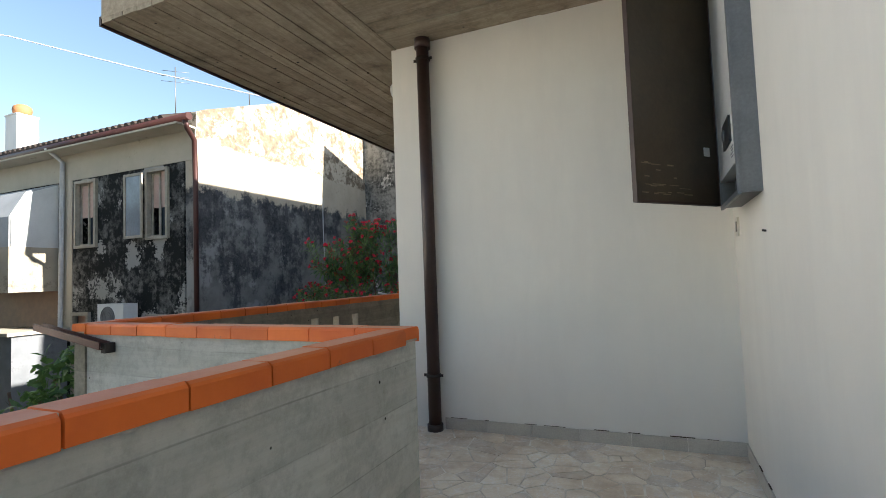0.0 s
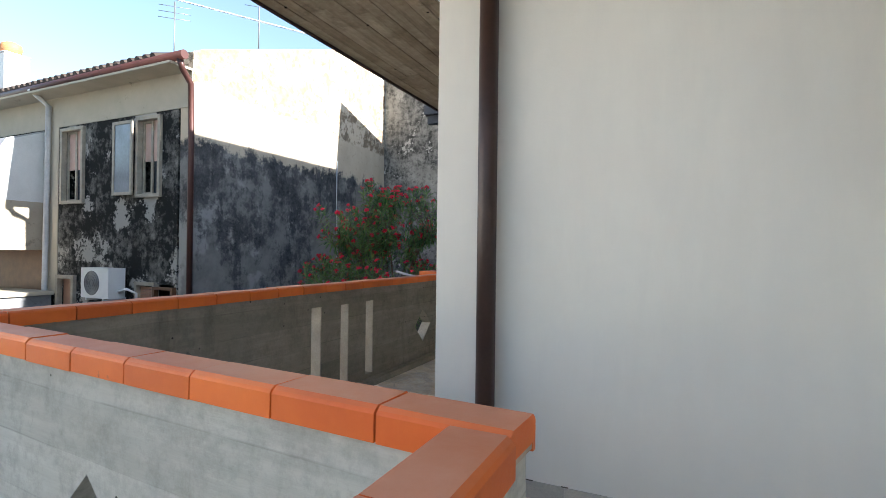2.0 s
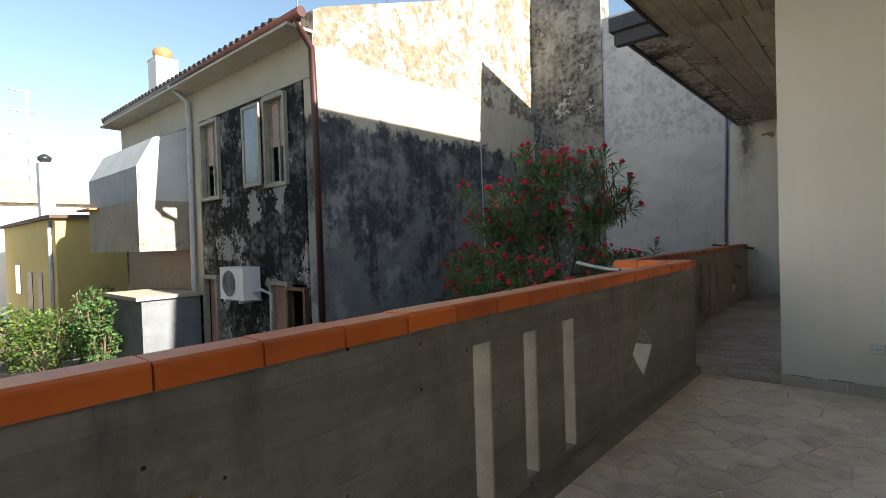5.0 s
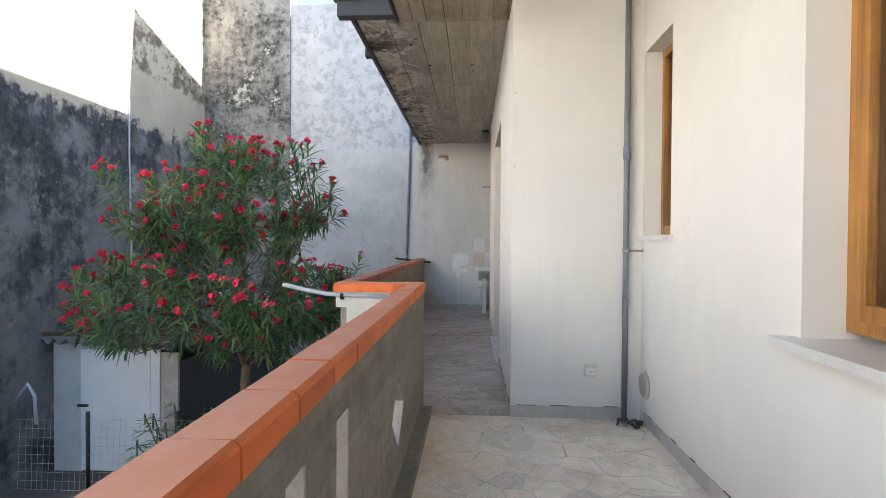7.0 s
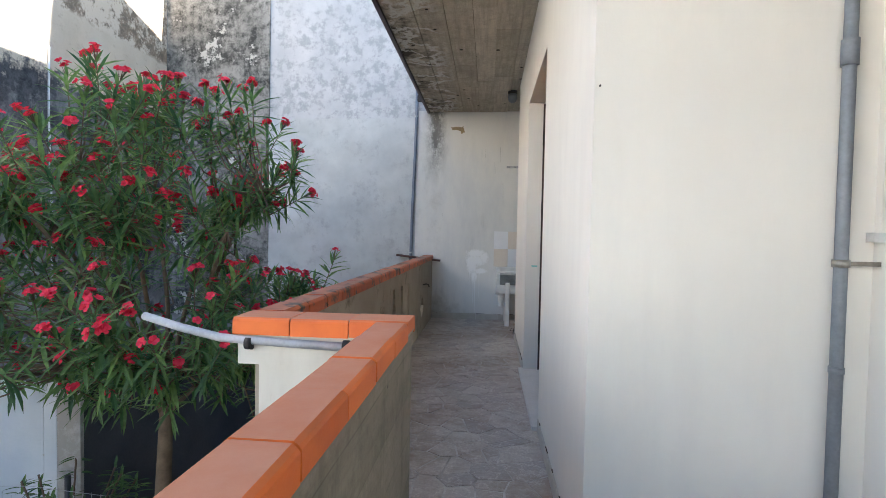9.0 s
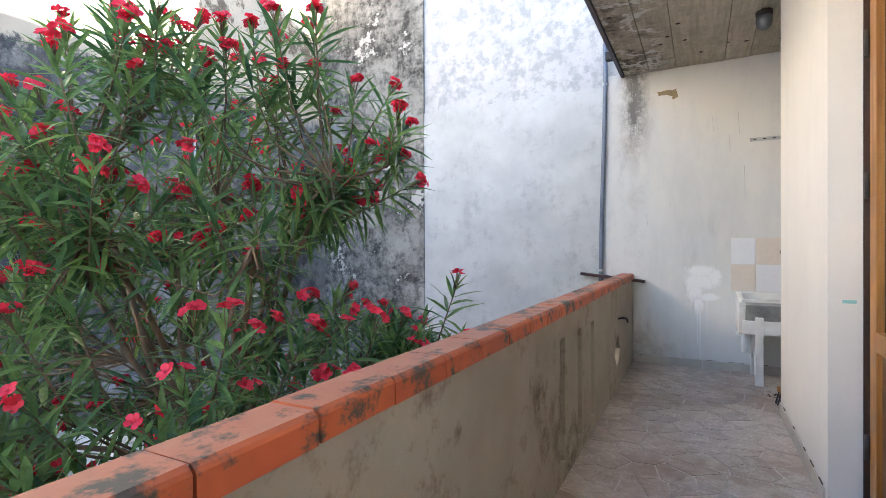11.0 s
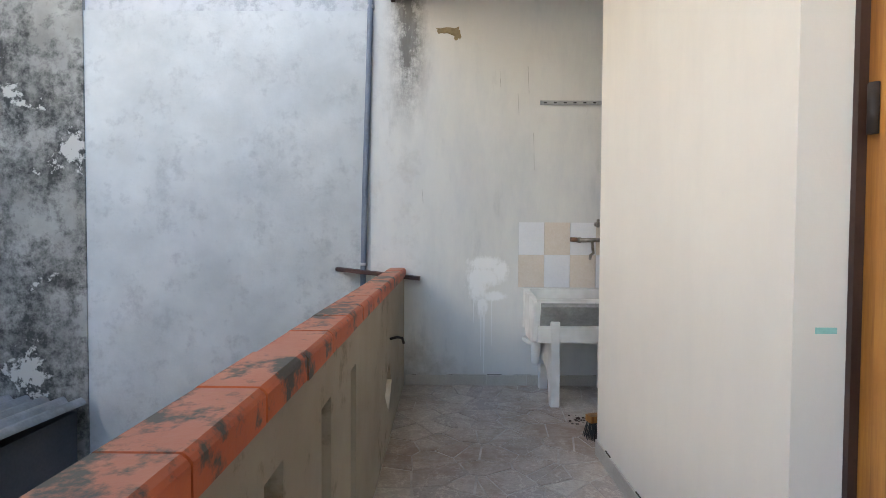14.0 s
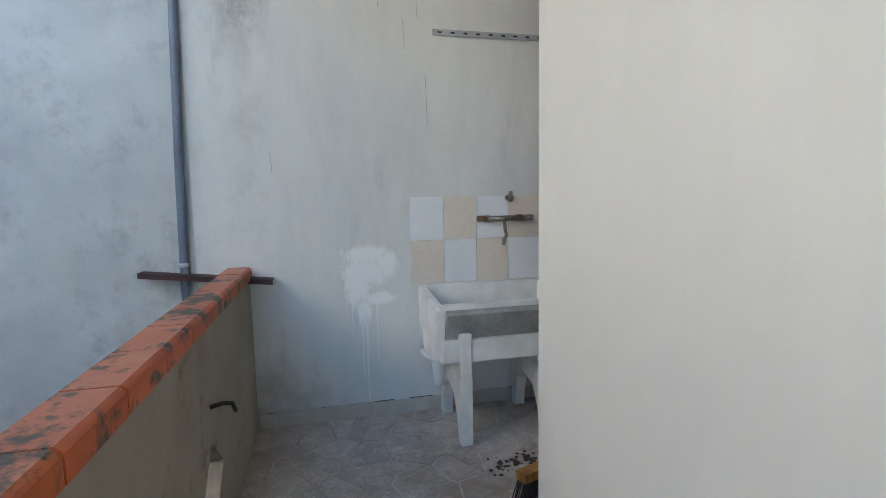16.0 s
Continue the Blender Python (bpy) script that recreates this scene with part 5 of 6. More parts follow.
def oleander():
    rnd = random.Random(23)
    th = empty("oleander", -6.35, 10.9, G, "tall oleander bush with red blossoms and long dark leaves", "oleander")
    wood, twigs, crown, red = bmesh.new(), bmesh.new(), bmesh.new(), bmesh.new()
    fork = Vector((-6.20, 10.66, -0.12))
    tube(wood, [(-6.38, 10.85, G), (-6.33, 10.80, -1.0), (-6.24, 10.70, -0.5), fork], 0.07, 10, True, 0.05)
    # main limbs: some upright into the dome, some flat into the lower skirt
    limbs = []
    for i in range(15):
        a = i * 2.4 + rnd.uniform(-0.3, 0.3)
        high = i % 3 != 2
        r = rnd.uniform(0.35, 0.85) if high else rnd.uniform(0.6, 0.85)
        end = Vector((-6.30 + r * 1.15 * math.cos(a), 10.38 + r * 0.85 * math.sin(a), rnd.uniform(1.25, 1.65) if high else rnd.uniform(0.25, 0.5)))
        mid = fork.lerp(end, 0.5) + Vector((rnd.uniform(-0.08, 0.08), rnd.uniform(-0.08, 0.08), rnd.uniform(-0.1, 0.1)))
        limb = bmesh.new()
        tube(limb, [fork + Vector((rnd.uniform(-0.03, 0.03), rnd.uniform(-0.03, 0.03), -0.03)), fork.lerp(mid, 0.5) + Vector((0, 0, 0.06)), mid, mid.lerp(end, 0.5) + Vector((rnd.uniform(-0.04, 0.04), 0, 0.04)), end], 0.024, 8, True, 0.010)
        under(th, "limb", limb, M_BARK)
        limbs.append((mid, end))
    tips = []
    tries = 0
    while len(tips) < 325 and tries < 30000:
        tries += 1
        d = Vector((rnd.gauss(0, 1), rnd.gauss(0, 1), rnd.gauss(0, 1))).normalized()
        if rnd.random() < 0.56:
            k = rnd.uniform(0.4, 1.0) ** 0.5 * (0.9 + 0.22 * noise.noise(d * 2.1))
            p = Vector((-6.25 + d.x * 1.45 * k, 10.40 + d.y * 1.12 * k, 1.62 + d.z * (0.86 if d.z > 0 else 0.42) * k))
        else:
            k = rnd.uniform(0.45, 1.0) ** 0.5
            p = Vector((-6.35 + d.x * 1.6 * k, 10.25 + d.y * 1.25 * k, 0.72 + d.z * 0.56 * k))
        if p.x > -4.95 or p.y > 12.0 or (p - Vector((-4.25, 9.8, 1.3))).length < (1.4 if p.z > 1.1 else 1.0):
            continue
        # open bay towards the walkway, between dome and skirt
        if p.x > -5.7 and 1.05 < p.z < 1.45 and rnd.random() < 0.7:
            continue
        if noise.noise(p * 1.7 + Vector((3, 1, 7))) < -0.08:
            continue
        if min(((p - q).length for q, f in tips), default=1) < 0.115:
            continue
        out = (p - Vector((-6.3, 10.45, 0.6 if p.z > 1.0 else 0.25)))
        tips.append((p, rnd.random() < (0.97 if out.length > 1.05 else 0.72)))
    # low shoots leaning over towards the parapet
    for x, y, z in ((-4.95, 10.98, 1.06), (-5.16, 10.56, 0.92), (-5.10, 10.74, 0.80), (-5.34, 10.48, 0.66), (-5.55, 10.62, 0.86), (-5.24, 11.08, 0.78), (-5.0, 11.16, 0.72), (-5.45, 11.0, 0.55), (-5.58, 9.3, 0.74), (-5.5, 10.1, 0.86), (-5.18, 10.9, 1.58), (-5.35, 11.1, 1.75), (-5.3, 11.0, 1.95), (-5.55, 11.3, 2.2), (-5.5, 10.9, 2.1)):
        tips.append((Vector((x, y, z)), True))
    for i in range(14):
        tips.append((Vector((rnd.uniform(-5.38, -5.0), rnd.uniform(10.7, 11.2), rnd.uniform(0.5, 0.95))), False))
    for i in range(34):
        tips.append((Vector((rnd.uniform(-5.75, -5.12), rnd.uniform(10.25, 11.35), rnd.uniform(0.2, 0.92))), rnd.random() < 0.3))
    for p, bloom in tips:
        base = min((q for pair in limbs for q in pair if q.z < p.z + 0.1), key=lambda q: (q - p).length, default=fork)
        d = ((p - base).normalized() * 0.9 + Vector((rnd.gauss(0, 0.15), rnd.gauss(0, 0.15), 0.55))).normalized()
        n = rnd.randint(6, 10)
        foot = spray(p, d, twigs, crown, rnd, n * 0.034, n)
        tube(twigs, [base, base.lerp(foot, 0.5) + Vector((rnd.uniform(-0.04, 0.04), rnd.uniform(-0.04, 0.04), -0.03)), foot, foot.lerp(p, 0.5), p], 0.007, 5, False, 0.003)
        if bloom:
            for j in range(rnd.randint(2, 5) if p.x > -5.7 and p.z < 1.2 else rnd.randint(5, 11)):
                f = (d * 1.2 + Vector((rnd.gauss(0, 0.5), rnd.gauss(0, 0.5), rnd.gauss(0, 0.35)))).normalized()
                q = p + d * 0.06 + f * rnd.uniform(0.015, 0.06)
                tube(twigs, [p, q], 0.002, 4, False)
                petals(red, q, f, rnd.uniform(0.024, 0.032) if p.x > -5.7 and p.z < 1.2 else rnd.uniform(0.020, 0.030), rnd)
    under(th, "trunk", wood, M_BARK)
    under(th, "twig_rest", twigs, M_BARK)["kind"] = "stuff"
    under(th, "crown", crown, M_LEAF, "long narrow dark green leaves")
    under(th, "blossom_rest", red, M_FLOWER, "clusters of red five-petalled flowers")["kind"] = "stuff"
    # suckers at the foot
    for i, (x, y, n) in enumerate(((-7.0, 10.6, 22), (-5.75, 11.9, 40))):
        sh = empty("oleander_shoot", x, y, G, "low dark oleander shoots beside the trunk", "shrub", "oleander shoots")
        bm, st = bmesh.new(), bmesh.new()
        for k in range(n):
            top = Vector((x + rnd.uniform(-0.4, 0.4), y + rnd.uniform(-0.4, 0.4), G + rnd.uniform(0.4, 0.9 if i == 0 else 1.6)))
            tube(st, [(x, y, G), Vector((x, y, G)).lerp(top, 0.5), top], 0.008, 5, False)
            for j in range(18):
                a = j * 2.1
                d = Vector((math.cos(a), math.sin(a), rnd.uniform(-0.1, 0.9))).normalized()
                leaf_blade(bm, toward(top - Vector((0, 0, rnd.uniform(0, 0.2))), d, 0), rnd.uniform(0.10, 0.17), 0.012, 0.25)
        under(sh, "branchwork", st, M_BARK)["kind"] = "stuff"
        under(sh, "foliage", bm, M_LEAF)


oleander()


def fig_leaf(bm, m, s):
    """A lobed leaf."""
    pts = []
    for k in range(22):
        a = -math.pi * 0.86 + k * (math.pi * 1.72) / 21
        r = s * (0.55 + 0.45 * abs(math.cos(2.5 * a)))
        pts.append(m @ Vector((r * math.cos(a) + s * 0.35, r * math.sin(a) * 0.9, -0.22 * r * r / s + 0.03 * math.sin(7 * a) * s)))
    c = bm.verts.new(m @ Vector((s * 0.2, 0, 0.02)))
    v = [bm.verts.new(p) for p in pts]
    for a, b in zip(v, v[1:]):
        bm.faces.new((c, a, b))


def fig(x, y, top, n, seed):
    rnd = random.Random(seed)
    th = empty("fig_tree", x, y, G, "young fig tree with large lobed dark green leaves", "fig tree", "fig trees")
    wood, crown = bmesh.new(), bmesh.new()
    for k in range(n):
        e = Vector((x + rnd.uniform(-0.75, 0.75), y + rnd.uniform(-0.6, 0.6), top - rnd.uniform(0.0, 0.9)))
        mid = Vector((x, y, G)).lerp(e, 0.5) + Vector((rnd.uniform(-0.2, 0.2), rnd.uniform(-0.2, 0.2), 0))
        tube(wood, [(x, y, G), mid, e], 0.024, 7, True, 0.007)
        for j in range(30):
            u = rnd.uniform(0.3, 1.0)
            p = Vector((x, y, G)).lerp(mid, u * 2) if u < 0.5 else mid.lerp(e, u * 2 - 1)
            a = j * 2.4 + rnd.uniform(-0.4, 0.4)
            d = Vector((math.cos(a), math.sin(a), rnd.uniform(-0.25, 0.35))).normalized()
            q = p + d * rnd.uniform(0.06, 0.16)
            tube(wood, [p, q], 0.003, 4, False)
            fig_leaf(crown, toward(q, d, rnd.uniform(-35, 35)), rnd.uniform(0.08, 0.14))
    under(th, "branchwork", wood, M_BARK)
    under(th, "crown", crown, M_FIG)


fig(-5.5, 2.7, 1.18, 16, 31)
fig(-5.6, 1.9, 1.5, 14, 32)
fig(-4.9, 1.1, 0.75, 8, 33)


def shrub(name, x, y, z0, rx, ry, h, n, seed, material, label, size=0.05):
    rnd = random.Random(seed)
    th = empty(name, x, y, z0, label, "shrub", "garden shrubs")
    crown, wood = bmesh.new(), bmesh.new()
    for k in range(18):
        e = Vector((x + rnd.uniform(-rx, rx) * 0.8, y + rnd.uniform(-ry, ry) * 0.8, z0 + h * rnd.uniform(0.5, 0.95)))
        tube(wood, [(x + rnd.uniform(-0.1, 0.1), y, z0), e], 0.012, 5, False)
    for k in range(n):
        d = Vector((rnd.gauss(0, 1), rnd.gauss(0, 1), rnd.gauss(0, 1))).normalized() * rnd.uniform(0.55, 1.0)
        p = Vector((x + d.x * rx, y + d.y * ry, z0 + h * (0.55 + 0.45 * d.z)))
        p += Vector((1, 1, 1)) * 0.18 * noise.noise(p * 2.2)
        f = Vector((rnd.gauss(0, 1), rnd.gauss(0, 1), rnd.gauss(0, 0.7) + 0.3)).normalized()
        leaf_blade(crown, toward(p, f, rnd.uniform(0, 360)), size * rnd.uniform(1.2, 2.2), size * rnd.uniform(0.3, 0.5), 0.2, 2)
    under(th, "branchwork", wood, M_BARK)
    under(th, "foliage", crown, material)


shrub("garden_shrub", -4.75, 2.75, G, 0.5, 0.5, 1.85, 1700, 41, M_HEDGE, "leafy green garden shrub below the parapet", 0.05)
shrub("garden_shrub", -4.95, 3.4, G, 0.5, 0.5, 2.15, 1800, 46, M_HEDGE, "leafy green garden shrub at the parapet corner", 0.05)
shrub("garden_shrub", -5.25, 3.95, G, 0.42, 0.42, 2.3, 1500, 47, M_FIG, "dark green garden shrub beside the water drum", 0.06)
shrub("garden_shrub", -16.5, 6.6, G, 0.9, 0.8, 1.6, 1700, 42, M_HEDGE, "bright green shrub among the houses", 0.055)
shrub("garden_shrub", -15.4, 7.2, G, 0.5, 0.45, 2.1, 1300, 43, M_FIG, "dark green shrub among the houses", 0.055)
shrub("garden_shrub", -14.0, 7.0, G, 0.4, 0.3, 2.0, 900, 44, M_FIG, "dark green shrub among the houses", 0.055)
shrub("garden_shrub", -18.2, 6.2, G, 0.8, 0.8, 1.6, 600, 45, M_HEDGE, "bright green shrub among the houses", 0.09)

shed = empty("garden_shed", -8.0, 12.5, G, "low garden shed with a peeling white door and corrugated roof", "shed")
under(shed, "side_wall", boxm(-7.35, -7.2, 11.0, 14.5, G, -0.22), M_GREYDARK, "dark grey rendered side wall")
under(shed, "front_wall", boxm(-8.84, -8.47, 11.0, 11.12, G, 0.02), M_GREYWALL)
under(shed, "post", boxm(-7.42, -7.2, 10.96, 10.998, G, -0.10), M_ENDWALL)
under(shed, "lintel", boxm(-8.47, -7.35, 11.0, 11.12, -0.07, 0.02), M_GREYWALL)
bm = soft(boxm(-8.46, -7.56, 10.97, 11.0, G + 0.03, -0.075), 0.004)
dw = under(shed, "door", bm, M_RUSTWHITE, "white painted sheet-metal door with rust")
bm = boxm(-7.56, -7.44, 10.975, 11.0, G, -0.07)
under(shed, "door_jamb", bm, M_RUSTWHITE)
bm = boxm(-8.49, -8.36, 10.94, 10.972, -0.79, -0.765)
under(shed, "bolt", bm, M_DARKMETAL)
bm = bmesh.new()
prev = None
for i in range(121):
    x = -8.84 + 1.72 * i / 120
    z = 0.05 + 0.035 * math.sin(x * 2 * math.pi / 0.15) - 0.06 * (i / 120)
    row = [bm.verts.new((x, 10.80, z)), bm.verts.new((x, 14.5, z - 0.14)), bm.verts.new((x, 14.5, z - 0.128)), bm.verts.new((x, 10.80, z + 0.012))]
    if prev:
        for a, b in ((0, 1), (1, 2), (2, 3), (3, 0)):
            bm.faces.new((prev[a], row[a], row[b], prev[b]))
    prev = row
under(shed, "corrugated_roof", bm, M_ASBESTOS)
for x, y, z in ((-8.6, 10.85, 0.10), (-8.3, 10.95, 0.12)):
    under(shed, "batten", boxm(x - 0.25, x + 0.2, y, y + 0.05, z, z + 0.05), M_DIRT)

fence = empty("mesh_fence", -7.6, 10.4, G, "sagging galvanised wire mesh fence with black posts", "fence")
for x, y in ((-7.95, 10.45), (-6.95, 10.55), (-6.25, 10.2), (-5.3, 10.1)):
    under(fence, "post", tubem([(x, y, G), (x, y, G + 0.95)], 0.022, 10), M_BLACK)
bm = bmesh.new()
for i in range(31):
    x = -8.8 + i * 0.075
    tube(bm, [(x, 10.45 + 0.02 * math.sin(i), G + 0.02), (x + 0.03, 10.46, G + 0.82 + 0.06 * math.sin(i * 0.5))], 0.0022, 4, False)
for k in range(9):
    z = G + 0.04 + k * 0.1
    tube(bm, [(-8.8, 10.45, z), (-8.0, 10.44, z + 0.01), (-7.2, 10.47, z + 0.05), (-6.55, 10.46, z + 0.02)], 0.0022, 4, False)
under(fence, "wire_mesh", bm, M_PALEPIPE)
under(fence, "hose", tubem([(-9.0 + 0.25, 10.38, -0.55), (-8.6, 10.38, -0.35), (-8.52, 10.38, -0.48), (-8.5, 10.38, -0.8)], 0.018, 8), M_PALEPIPE)
scr = empty("bamboo_screen", -5.35, 5.6, G, "straw-coloured bamboo screen standing in the garden", "screen")
rnd = random.Random(77)
for i in range(30):
    y = 5.10 + i * 0.034
    under(scr, "cane", tubem([(-5.35 + rnd.uniform(-0.005, 0.005), y, G), (-5.35, y + rnd.uniform(-0.01, 0.01), 0.22 + rnd.uniform(-0.02, 0.02))], 0.015, 6), M_WICKER)
for z in (-1.0, -0.4, 0.05):
    under(scr, "batten", boxm(-5.332, -5.318, 5.08, 6.12, z, z + 0.03), M_WOODDARK)
bd = empty("blue_drum", -4.85, 4.72, G, "blue plastic water drum in the garden", "drum")
under(bd, "body", lathe([(0.24, G), (0.27, G + 0.05), (0.28, G + 0.4), (0.285, G + 0.42), (0.28, G + 0.44), (0.28, G + 1.1), (0.285, G + 1.12), (0.28, G + 1.14), (0.28, -0.14), (0.26, -0.08), (0.22, -0.07)], -4.85, 4.72, 28), M_BLUE)
under(bd, "lid", lathe([(0.10, -0.071), (0.10, -0.045), (0.09, -0.04)], -4.78, 4.66, 20), M_BLACK)


# ---- details of the house with the mouldy gable ----
def old_window(x0, x1, z0, z1, open_leaf, bare, house):
    base = house
    bm = bmesh.new()
    frame_bars(bm, "y", x0 - 0.05, x1 + 0.05, z0 - 0.05, z1 + 0.05, 8.36, 8.46, 0.06)
    fr = under(base, "window_frame", bm, M_PALEFRAME)
    under(base, "pane", boxm(x0 + 0.3 * (x1 - x0), x1 - 0.02, 8.52, 8.53, z0, z1), M_DARKGLASS)
    if bare:
        under(base, "blind", boxm(x0 + 0.02, x1 - 0.02, 8.49, 8.505, z0 + 0.45 * (z1 - z0), z1), M_PINKBLIND, "pinkish roller blind")
        bm = bmesh.new()
        frame_bars(bm, "y", x0, (x0 + x1) / 2, z0, z1, 8.47, 8.5, 0.05)
        under(base, "casement", bm, M_PALEFRAME)
    if open_leaf:
        bm = bmesh.new()
        frame_bars(bm, "y", x0 - 0.62, x0 - 0.06, z0, z1, 8.30, 8.335, 0.055)
        under(base, "open_leaf", bm, M_PALEFRAME)
        under(base, "leaf_pane", boxm(x0 - 0.57, x0 - 0.11, 8.315, 8.322, z0 + 0.05, z1 - 0.05), M_PANE)


old_window(-10.22, -9.66, 2.2, 3.55, True, True, gable)
old_window(-12.57, -11.92, 2.15, 3.56, False, True, gable)
old_window(-10.2, -9.75, -0.5, 0.58, False, False, gable)
bm = bmesh.new()
frame_bars(bm, "y", -9.72, -9.2, -0.5, 0.56, 8.34, 8.42, 0.05)
under(gable, "window_frame", bm, M_WOODDARK)
slats("slat", "y", -10.18, -9.78, 8.45, -0.5, 0.55, 0.05, M_SHUTTER, gable)
bm = bmesh.new()
frame_bars(bm, "y", -12.7, -12.1, G, 0.68, 8.35, 8.45, 0.07)
under(gable, "door_frame", bm, M_PALEFRAME)
under(gable, "door_leaf", boxm(-12.63, -12.17, 8.47, 8.50, G, 0.61), M_SHUTTER)
under(gable, "soffit_board", boxm(-17.3, -8.85, 7.98, 8.42, 4.26, 4.30), M_BEIGE)
under(gable, "upper_render", boxm(-17.2, -8.86, 8.405, 8.42, 3.66, 4.26), M_BEIGE, "beige render under the eaves")
under(gable, "left_render", boxm(-13.2, -12.75, 8.408, 8.42, 0.3, 3.66), M_BEIGE)
ac = empty("air_conditioner", -10.78, 8.2, 0.35, "white outdoor air-conditioning unit on the wall", "air conditioner")
under(ac, "casing", soft(boxm(-11.23, -10.43, 8.02, 8.32, 0.33, 0.87), 0.02), M_WHITEMETAL)
bm = bmesh.new()
for r in (0.06, 0.11, 0.16, 0.21):
    tube(bm, [(-10.91 + r * math.cos(a), 8.012, 0.60 + r * math.sin(a)) for a in [k * math.tau / 24 for k in range(25)]], 0.006, 5, False)
under(ac, "fan_guard", bm, M_GREYSTEEL)
under(ac, "fan_opening", tubem([(-10.91, 8.021, 0.60), (-10.91, 8.016, 0.60)], 0.22, 28), M_GREYSTEEL)
for x in (-11.08, -10.58):
    under(ac, "bracket", boxm(x - 0.02, x + 0.02, 8.02, 8.42, 0.28, 0.33), M_WHITEMETAL)
under(ac, "hose", tubem([(-10.43, 8.2, 0.45), (-10.28, 8.25, 0.5), (-10.18, 8.36, 0.42), (-10.23, 8.38, 0.0), (-10.23, 8.38, -0.6)], 0.025, 8), M_PALEPIPE)
ch = empty("chimney", -15.9, 9.0, 4.6, "pale plastered chimney with a round rusty cowl", "chimney")
under(ch, "chimney_shaft", soft(boxm(-16.2, -15.68, 8.75, 9.25, 4.4, 5.8), 0.02), M_WHITEHOUSE)
under(ch, "cap", boxm(-16.22, -15.66, 8.73, 9.27, 5.8, 5.83), M_WHITEHOUSE)
under(ch, "cowl", lathe([(0.16, 5.85), (0.2, 5.9), (0.22, 5.99), (0.2, 6.08), (0.12, 6.13), (0.03, 6.15)], -15.94, 9.0, 18), M_TERRA_POT)
an = empty("tv_antenna", -9.8, 10.0, 4.9, "thin rooftop television aerials", "aerial")
for x, y, h in ((-10.4, 9.2, 1.3), (-9.6, 10.6, 1.5)):
    z0 = 4.42 + (y - 8.1) * 0.36
    under(an, "mast", tubem([(x, y, z0), (x, y, z0 + h)], 0.014, 6), M_GREYSTEEL)
    for k in range(3):
        under(an, "element", tubem([(x - 0.2, y - 0.2, z0 + h - 0.1 - k * 0.12), (x + 0.2, y + 0.2, z0 + h - 0.1 - k * 0.12)], 0.006, 5), M_GREYSTEEL)
under(gable, "wall_cable", tubem([(-8.84, 12.4, 3.4), (-8.83, 12.38, 2.6), (-8.83, 12.42, 1.2), (-8.83, 12.4, 0.2)], 0.012, 6), M_PALEPIPE)

ver = empty("veranda", -14.6, 7.6, 1.1, "box veranda with concrete parapet and white canvas cover", "veranda")
under(ver, "floor_slab", boxm(-16.4, -13.25, 7.45, 8.42, 1.17, 1.28), M_STAINEDCEMENT)
under(ver, "front_parapet", boxm(-16.4, -13.25, 7.45, 7.55, 1.28, 2.15), M_STAINEDCEMENT)
under(ver, "side_parapet", boxm(-13.35, -13.25, 7.55, 8.42, 1.28, 2.15), M_STAINEDCEMENT)
bm = bmesh.new()
prism(bm, [(7.47, 2.15), (7.47, 2.8), (7.78, 3.38), (8.42, 3.64), (8.42, 3.6), (7.81, 3.34), (7.51, 2.78), (7.51, 2.15)], "x", -16.4, -13.3)
under(ver, "canvas_cover", bm, M_SHADEDCANVAS)
bm = bmesh.new()
prism(bm, [(7.5, 2.15), (7.5, 2.78), (7.8, 3.35), (8.41, 3.61), (8.41, 2.15)], "x", -13.3, -13.26)
under(ver, "canvas_side", bm, M_CANVAS)
under(ver, "red_sheet", boxm(-16.6, -15.6, 7.25, 7.45, 2.11, 2.15), M_TERRA_POT)
lo = empty("outbuilding", -14.0, 6.9, G, "low outbuilding with shade-darkened wall and a pale flat roof", "outbuilding")
under(lo, "wall", boxm(-14.6, -12.8, 7.3, 8.34, G, 0.28), M_SHADEDGREY)
under(lo, "roof", boxm(-14.7, -12.74, 7.2, 8.36, 0.28, 0.35), M_BEIGE)
# flat dark brown sheet colours in the shade below the veranda
under(gable, "recess", boxm(-17.0, -13.2, 8.40, 8.42, 0.0, 1.17), M_WOODDARK, "brown sheet for the shaded wall under the veranda")

yel = empty("house", -22.0, 8.0, G, "yellow painted low house with a tile-edged roof", "house")
bm = bmesh.new()
under(yel, "wall", boxm(-27.8, -19.9, 7.5, 10.5, G, 2.15), M_YELLOW)
under(yel, "roof", boxm(-28.0, -19.75, 7.35, 10.6, 2.15, 2.25), M_ROOF_ISL)
for x in (-23.8, -22.4):
    under(yel, "door", boxm(x, x + 0.7, 7.48, 7.502, G, 0.6), M_WOODDARK)
under(yel, "window", boxm(-25.8, -25.0, 7.48, 7.502, -0.2, 0.8), M_DARKGLASS)
under(yel, "rain_pipe", tubem([(-20.3, 7.45, 2.1), (-20.3, 7.45, G)], 0.05, 8), M_PALEPIPE)
far = empty("house", -33.0, 8.5, G, "distant pale house with a clay tile roof", "house")
under(far, "wall", boxm(-38.0, -31.0, 4.5, 11.5, G, 3.4), M_WHITEHOUSE)
bm = bmesh.new()
prism(bm, [(4.2, 3.4), (11.8, 3.4), (8.0, 4.6)], "x", -38.2, -30.7)
under(far, "roof", bm, M_ROOF_PALE)
for y in (5.4, 6.9):
    under(far, "window", boxm(-31.0, -30.96, y, y + 0.8, 0.2, 1.5), M_DARKGLASS)
chi = empty("chimney", -24.5, 8.2, 2.25, "slim white chimney with a dark cowl", "chimney")
